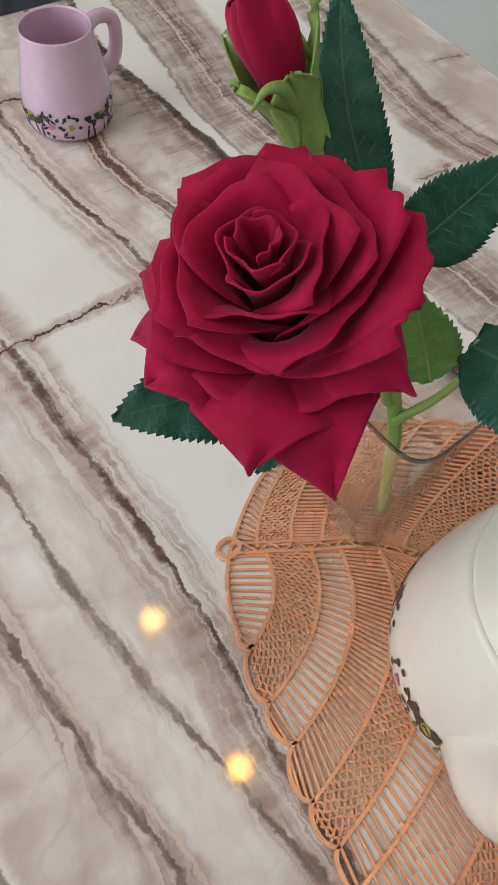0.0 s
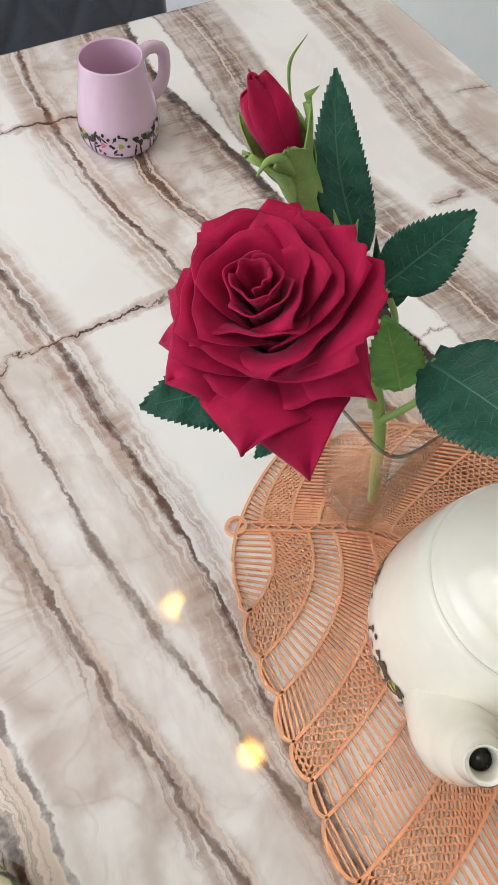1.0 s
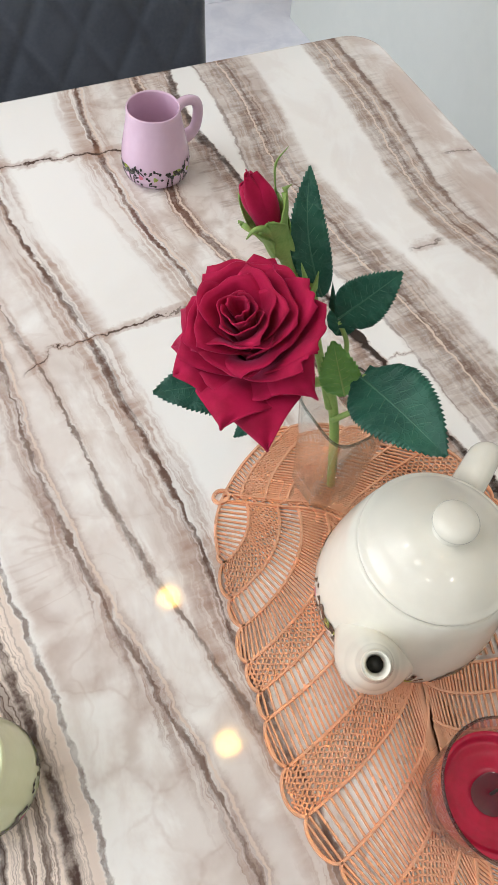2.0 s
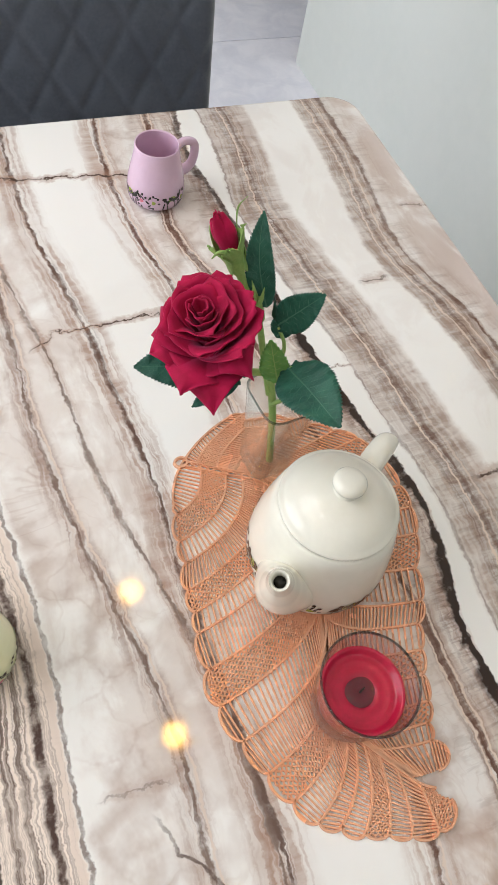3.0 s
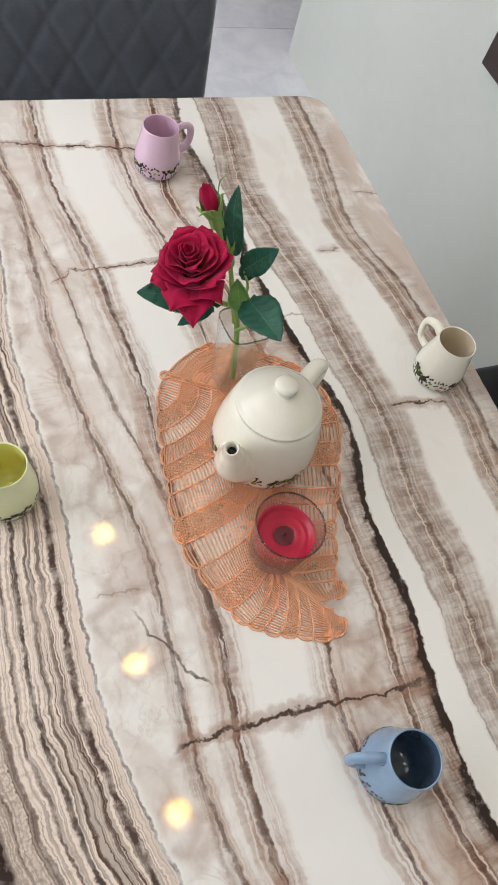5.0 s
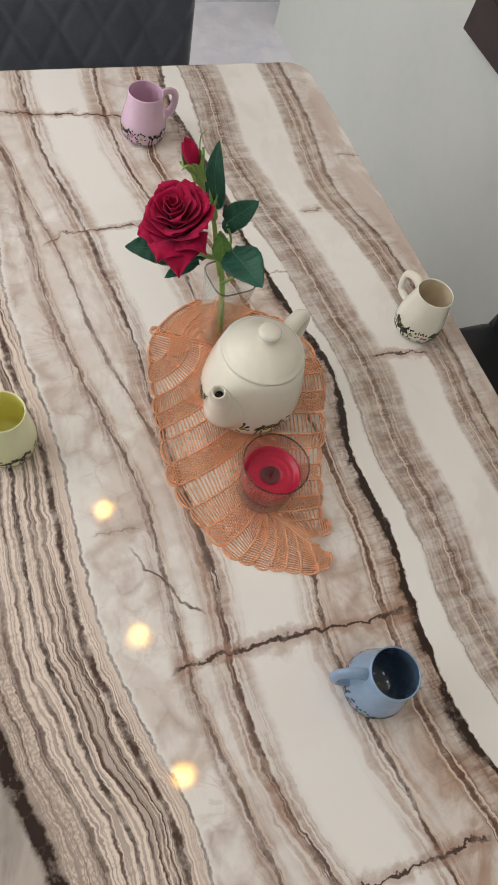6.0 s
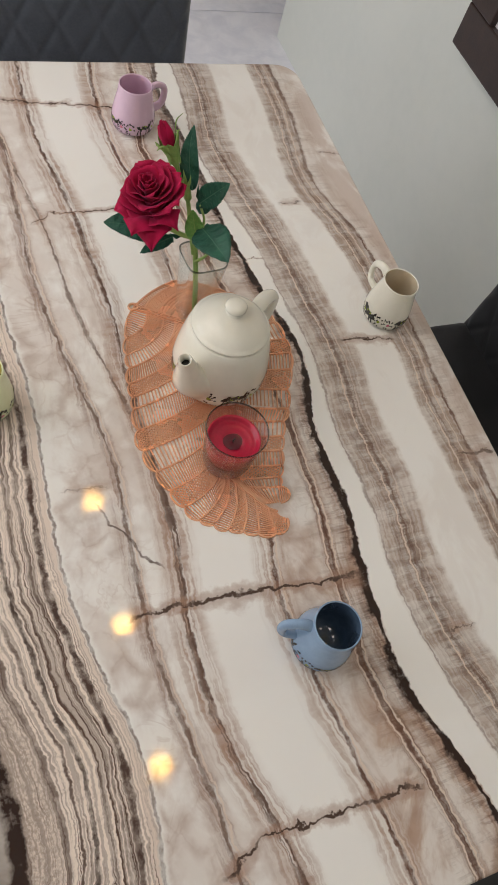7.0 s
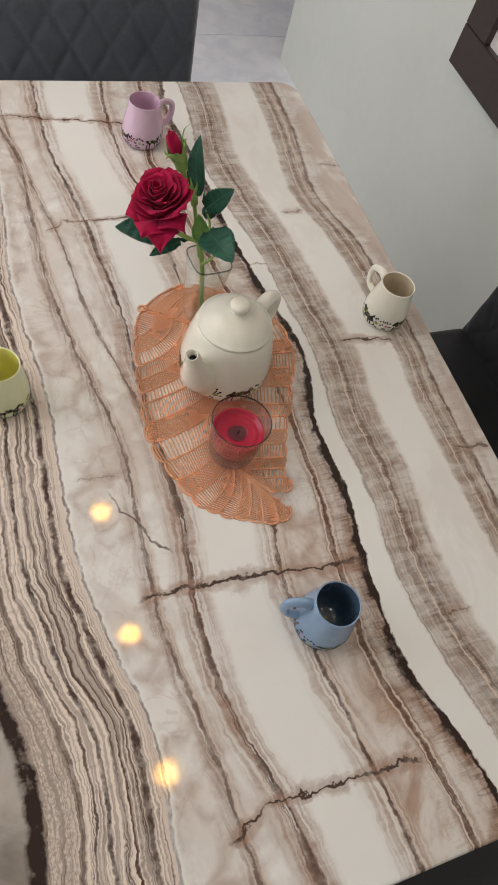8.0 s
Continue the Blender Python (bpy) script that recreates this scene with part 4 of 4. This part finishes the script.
def petal(m, phi, z0, rb, rt, h, half, tip, roll, droop, seed, nu=18, nv=14, name="petal", mat=None, crease=0.0, thick=0.0007, curl=0.0):
    rnd = random.Random(seed)
    k1, k2 = rnd.uniform(0, 6), rnd.uniform(0, 6)

    def at(u, v):
        t, s = v, 2 * u - 1
        wide = half * (1 - (1 - t) ** 2) ** 0.6 * (1 - tip * t ** 4)
        fold = curl * s * s * t ** 3
        r = rb + (rt - rb) * t ** 1.2 + roll * 9 * max(0.0, t - 0.66) ** 2 + roll * 0.55 * s * s * t + fold
        r += crease * (1 - abs(s)) * t * t + 0.0008 * math.sin(3.5 * s + k1) * t + 0.0007 * math.sin(9 * t + k2) + 0.0007 * math.sin(7 * s + k2) * t * t
        z = z0 + h * (t - droop * t ** 3) + 0.0010 * math.sin(4 * s + k2) * t - 0.7 * fold
        a = phi + s * wide / max(r, rt * 0.55, 0.009)
        return m @ Vector((r * math.cos(a), r * math.sin(a), z))

    part(name, sheet(at, nv, nu, thick), mat or PETAL, rose)


GOLD = 2.39996
def facing(phi):
    """How far a petal at this angle hangs out on the open, lower side: 0 to 1."""
    d = HEADM.to_3x3() @ Vector((math.cos(phi), math.sin(phi), 0))
    return 0.5 + 0.5 * d.dot(Vector((-0.75, -0.60, -0.25)).normalized())


for i in range(6):
    petal(HEADM, i * GOLD, 0.016, 0.002, 0.0035 + 0.0017 * i, 0.066 - 0.0008 * i, 0.012 + 0.002 * i, 0.25, 0.0016, 0.0, i)
for i in range(5):
    a = 0.5 + i * GOLD
    petal(HEADM, a, 0.010, 0.004, 0.0140 + 0.0016 * i, 0.072 - 0.006 * facing(a), 0.028 + 0.001 * i, 0.30, 0.0045, 0.03, 20 + i, curl=0.002)
for i in range(5):
    a = 1.1 + i * 2 * math.pi / 5 + 0.15 * math.sin(i * 3)
    petal(HEADM, a, 0.006, 0.006, 0.0225 + 0.001 * (i % 3), 0.075 - 0.014 * facing(a), 0.036, 0.40, 0.0060, 0.04 + 0.08 * facing(a), 40 + i, crease=0.001, curl=0.002)
for i in range(6):
    a = 0.45 + i * math.pi / 3 + 0.2 * math.sin(i * 2.3)
    petal(HEADM, a, 0.002, 0.007, 0.0290 + 0.001 * (i % 2), 0.071 - 0.024 * facing(a), 0.036, 0.42, 0.0070, 0.04 + 0.16 * facing(a), 50 + i, crease=0.002, curl=0.002)
# tall outer petals on the side that stands up
for i, (az, out, high, point) in enumerate(((-36, 0.038, 0.074, 0.60), (-12, 0.032, 0.080, 0.75), (-62, 0.036, 0.070, 0.80), (22, 0.028, 0.070, 0.45), (62, 0.023, 0.062, 0.40), (100, 0.022, 0.050, 0.55))):
    d = HEADM.to_3x3().inverted() @ Vector((math.cos(radians(az)), math.sin(radians(az)), 0))
    petal(HEADM, math.atan2(d.y, d.x), 0.0, 0.007, out, high, 0.034, point, 0.0060, 0.04, 60 + i, crease=0.004, curl=0.002)


def pointed_petal(tip, half, seed, swell=0.045, reach=0.036):
    """An outer petal that rises from the receptacle, turns over and hangs down to its point."""
    rnd = random.Random(seed)
    k1 = rnd.uniform(0, 6)
    tip, base = Vector(tip), HEAD + AX * 0.008
    out = tip - base
    out = (out - AX * out.dot(AX)).normalized()
    bend = base + AX * swell + out * reach
    across = AX.cross(out).normalized()

    def at(u, v):
        t, s = v, 2 * u - 1
        p = base * (1 - t) ** 2 + bend * (2 * t * (1 - t)) + tip * t * t
        along = ((bend - base) * (1 - t) + (tip - bend) * t).normalized()
        up = along.cross(across).normalized()
        if up.dot(AX + out) < 0:
            up = -up
        w = half * min(1.0, (t * 1.9) ** 0.75) * (1 - max(0.0, (t - 0.42) / 0.58) ** 1.25)
        return p + across * (w * s) - up * (0.42 * w * s * s * (1.2 - t)) + up * (0.0014 * math.sin(4 * s + k1 + 3 * t) * t)

    part("petal", sheet(at, 16, 22, 0.0007), PETAL, rose)


pointed_petal((-0.008, -0.059, 0.930), 0.027, 1)
pointed_petal((0.024, -0.050, 0.952), 0.020, 6, 0.058)
pointed_petal((-0.030, -0.043, 0.942), 0.026, 2, 0.048)
pointed_petal((-0.039, 0.002, 0.940), 0.027, 3, 0.046)
pointed_petal((-0.022, 0.051, 0.900), 0.022, 4, 0.036)
pointed_petal((-0.014, 0.054, 0.929), 0.024, 5, 0.050)
part("receptacle", tube([HEAD - AX * 0.012, HEAD + AX * 0.004, HEAD + AX * 0.014], [0.004, 0.009, 0.006], 14, 4), STEM, rose)

# bud
BB, BT = Vector((0.0395, 0.0330, 0.9830)), Vector((0.0215, 0.0465, 1.0285))
BM = Matrix.Translation(BB) @ (BT - BB).to_track_quat("Z", "Y").to_matrix().to_4x4()
for i in range(4):
    petal(BM, i * 1.7, 0.0, 0.004, 0.0115 + 0.0006 * i, 0.054 - 0.002 * i, 0.0215, 0.80, -0.0072, 0.0, 80 + i, name="bud_petal")
for i in range(5):
    petal(BM, 0.4 + i * 1.257, -0.003, 0.0065, 0.0135 + 0.0010 * (i % 2), 0.034 + 0.007 * (i % 2), 0.0125, 0.92, 0.0012, 0.03, 90 + i, name="sepal", mat=SEPAL, thick=0.0006)
part("sepal_tendril", tube([(0.042, 0.044, 1.000), (0.040, 0.049, 1.012), (0.042, 0.056, 1.024), (0.048, 0.055, 1.034)], [0.0008, 0.0007, 0.0014, 0.0003], 8, 6, 0.5), SEPAL, rose)

# stems
part("stem", tube([(0.080, -0.029, TOP + 0.020), (0.077, -0.026, 0.800), (0.071, -0.020, 0.855), (0.064, -0.010, 0.892), (0.045, -0.010, 0.905), HEAD - AX * 0.008], [0.0036, 0.0036, 0.0036, 0.0034, 0.0032, 0.0034], 12, 8), STEM, rose)
part("bud_stem", tube([(0.066, -0.016, 0.872), (0.061, 0.002, 0.910), (0.056, 0.016, 0.942), (0.045, 0.028, 0.968), BB - (BT - BB).normalized() * 0.002], [0.003, 0.003, 0.0028, 0.0028, 0.0042], 12, 8), STEM, rose)
part("twig", tube([(0.068, -0.021, 0.862), (0.079, -0.030, 0.885), (0.076, -0.040, 0.925), (0.060, -0.044, 0.947)], [0.0024, 0.002, 0.0019, 0.0016], 10, 8), STEM, rose)
part("twig", tube([(0.068, -0.010, 0.885), (0.078, -0.002, 0.915), (0.070, 0.002, 0.940)], [0.002, 0.0018, 0.0014], 10, 8), STEM, rose)
for tip in ((0.047, 0.022, 0.980), (0.056, 0.016, 0.976), (0.045, 0.033, 0.974), (0.058, 0.026, 0.968)):
    part("bract", tube([(0.055, 0.018, 0.950), Vector((0.055, 0.018, 0.950)).lerp(Vector(tip), 0.5) + Vector((0, -0.001, 0.0)), tip], [0.0030, 0.0032, 0.0004], 8, 4, 0.6), SEPAL, rose)
part("hooked_sepal", tube([(0.034, 0.031, 0.996), (0.024, 0.027, 1.008), (0.017, 0.027, 1.010), (0.013, 0.028, 1.004)], [0.0028, 0.0022, 0.0014, 0.0004], 8, 5, 0.5), SEPAL, rose)
part("thorny_bract", tube([(0.057, 0.014, 0.940), (0.054, 0.019, 0.954), (0.051, 0.022, 0.964)], [0.0048, 0.0060, 0.0012], 6, 3), SEPAL, rose)


def leaf(base, tip, half, normal, bend, mat, teeth=24, fold=0.18, lean=0.0):
    base, tip = Vector(base), Vector(tip)
    d = tip - base
    length = d.length
    d.normalize()
    nrm = Vector(normal)
    nrm = (nrm - d * nrm.dot(d)).normalized()
    side = d.cross(nrm)
    nu = teeth * 3

    def at(u, v):
        t, s = u, 2 * v - 1
        w = half * math.sin(math.pi * min(1, t) ** 0.72) ** 0.78 if 0 < t < 1 else 0.0
        k = int(round(t * nu)) % 3
        if abs(s) > 0.95:
            w *= (0.955, 1.0, 1.05)[k]
        x = w * s
        lift = fold * abs(x) - bend * length * (2 * t - 1) ** 2 - 0.0006 * math.sin(40 * t + 3 * s) * abs(s)
        return base + d * (length * t + (0.0012 if abs(s) > 0.95 and k == 2 else 0)) + side * (x + lean * math.sin(math.pi * t)) + nrm * lift

    ob = part("leaf", sheet(at, nu, 8, 0.0005), mat, rose)
    rib = [at(k / 12, 0.5) + nrm * 0.0003 for k in range(0, 12)]
    part("midrib", tube(rib, [0.0009, 0.0006, 0.0003], 6, 2), MIDRIB if mat is LEAF else SEPAL, ob)
    for k in range(2, 10):
        for sg in (0.14, 0.86):
            a, b = at(k / 12, 0.5) + nrm * 0.0002, at(min(0.97, k / 12 + 0.12), sg) + nrm * 0.0003
            c = at(k / 12 + 0.055, 0.5 + (sg - 0.5) * 0.5) + nrm * 0.0003
            part("leaf_vein", tube([a, c, b], [0.00035, 0.0003, 0.0001], 5, 2), MIDRIB if mat is LEAF else SEPAL, ob)
    return ob


CAMSIDE = (-0.25, -0.45, 0.85)
leaf((0.060, 0.012, 0.956), (0.066, 0.058, 1.015), 0.0118, (-0.35, -0.75, 0.4), 0.05, LEAF, 28, lean=-0.005)
leaf((0.068, 0.003, 0.942), (0.0986, -0.006, 0.980), 0.0150, (-0.5, -0.6, 0.6), 0.06, LEAF)
leaf((0.057, -0.042, 0.949), (0.067, -0.112, 0.962), 0.0225, (-0.3, -0.2, 0.9), 0.06, LEAF, 30)
leaf((0.030, 0.000, 0.905), (-0.049, 0.017, 0.909), 0.0220, (-0.2, -0.35, 0.9), 0.05, LEAF, 30)
leaf((0.036, -0.008, 0.900), (-0.010, -0.022, 0.890), 0.0100, (-0.2, -0.3, 0.9), 0.05, LEAF)
leaf((0.058, -0.036, 0.916), (0.052, -0.018, 0.952), 0.0125, (-0.5, -0.6, 0.6), 0.05, LEAFLIGHT, 14)
leaf((0.072, 0.004, 0.925), (0.088, 0.020, 0.935), 0.010, CAMSIDE, 0.05, LEAF, 14)

# ---- floor tiles ----
bm = boxbm(0.0025, 0.7975, 0.0025, 0.7975, -0.0059, 0.0, bevel=0.0015, seg=1)
first = part("tile", bm, TILE, floor, smooth=False)
first.location = (-2.6, -2.75, 0)
for i in range(7):
    for j in range(9):
        if i or j:
            t = new("tile", first.data)
            t.parent = floor
            t.location = (-2.6 + 0.8 * i, -2.75 + 0.8 * j, 0)
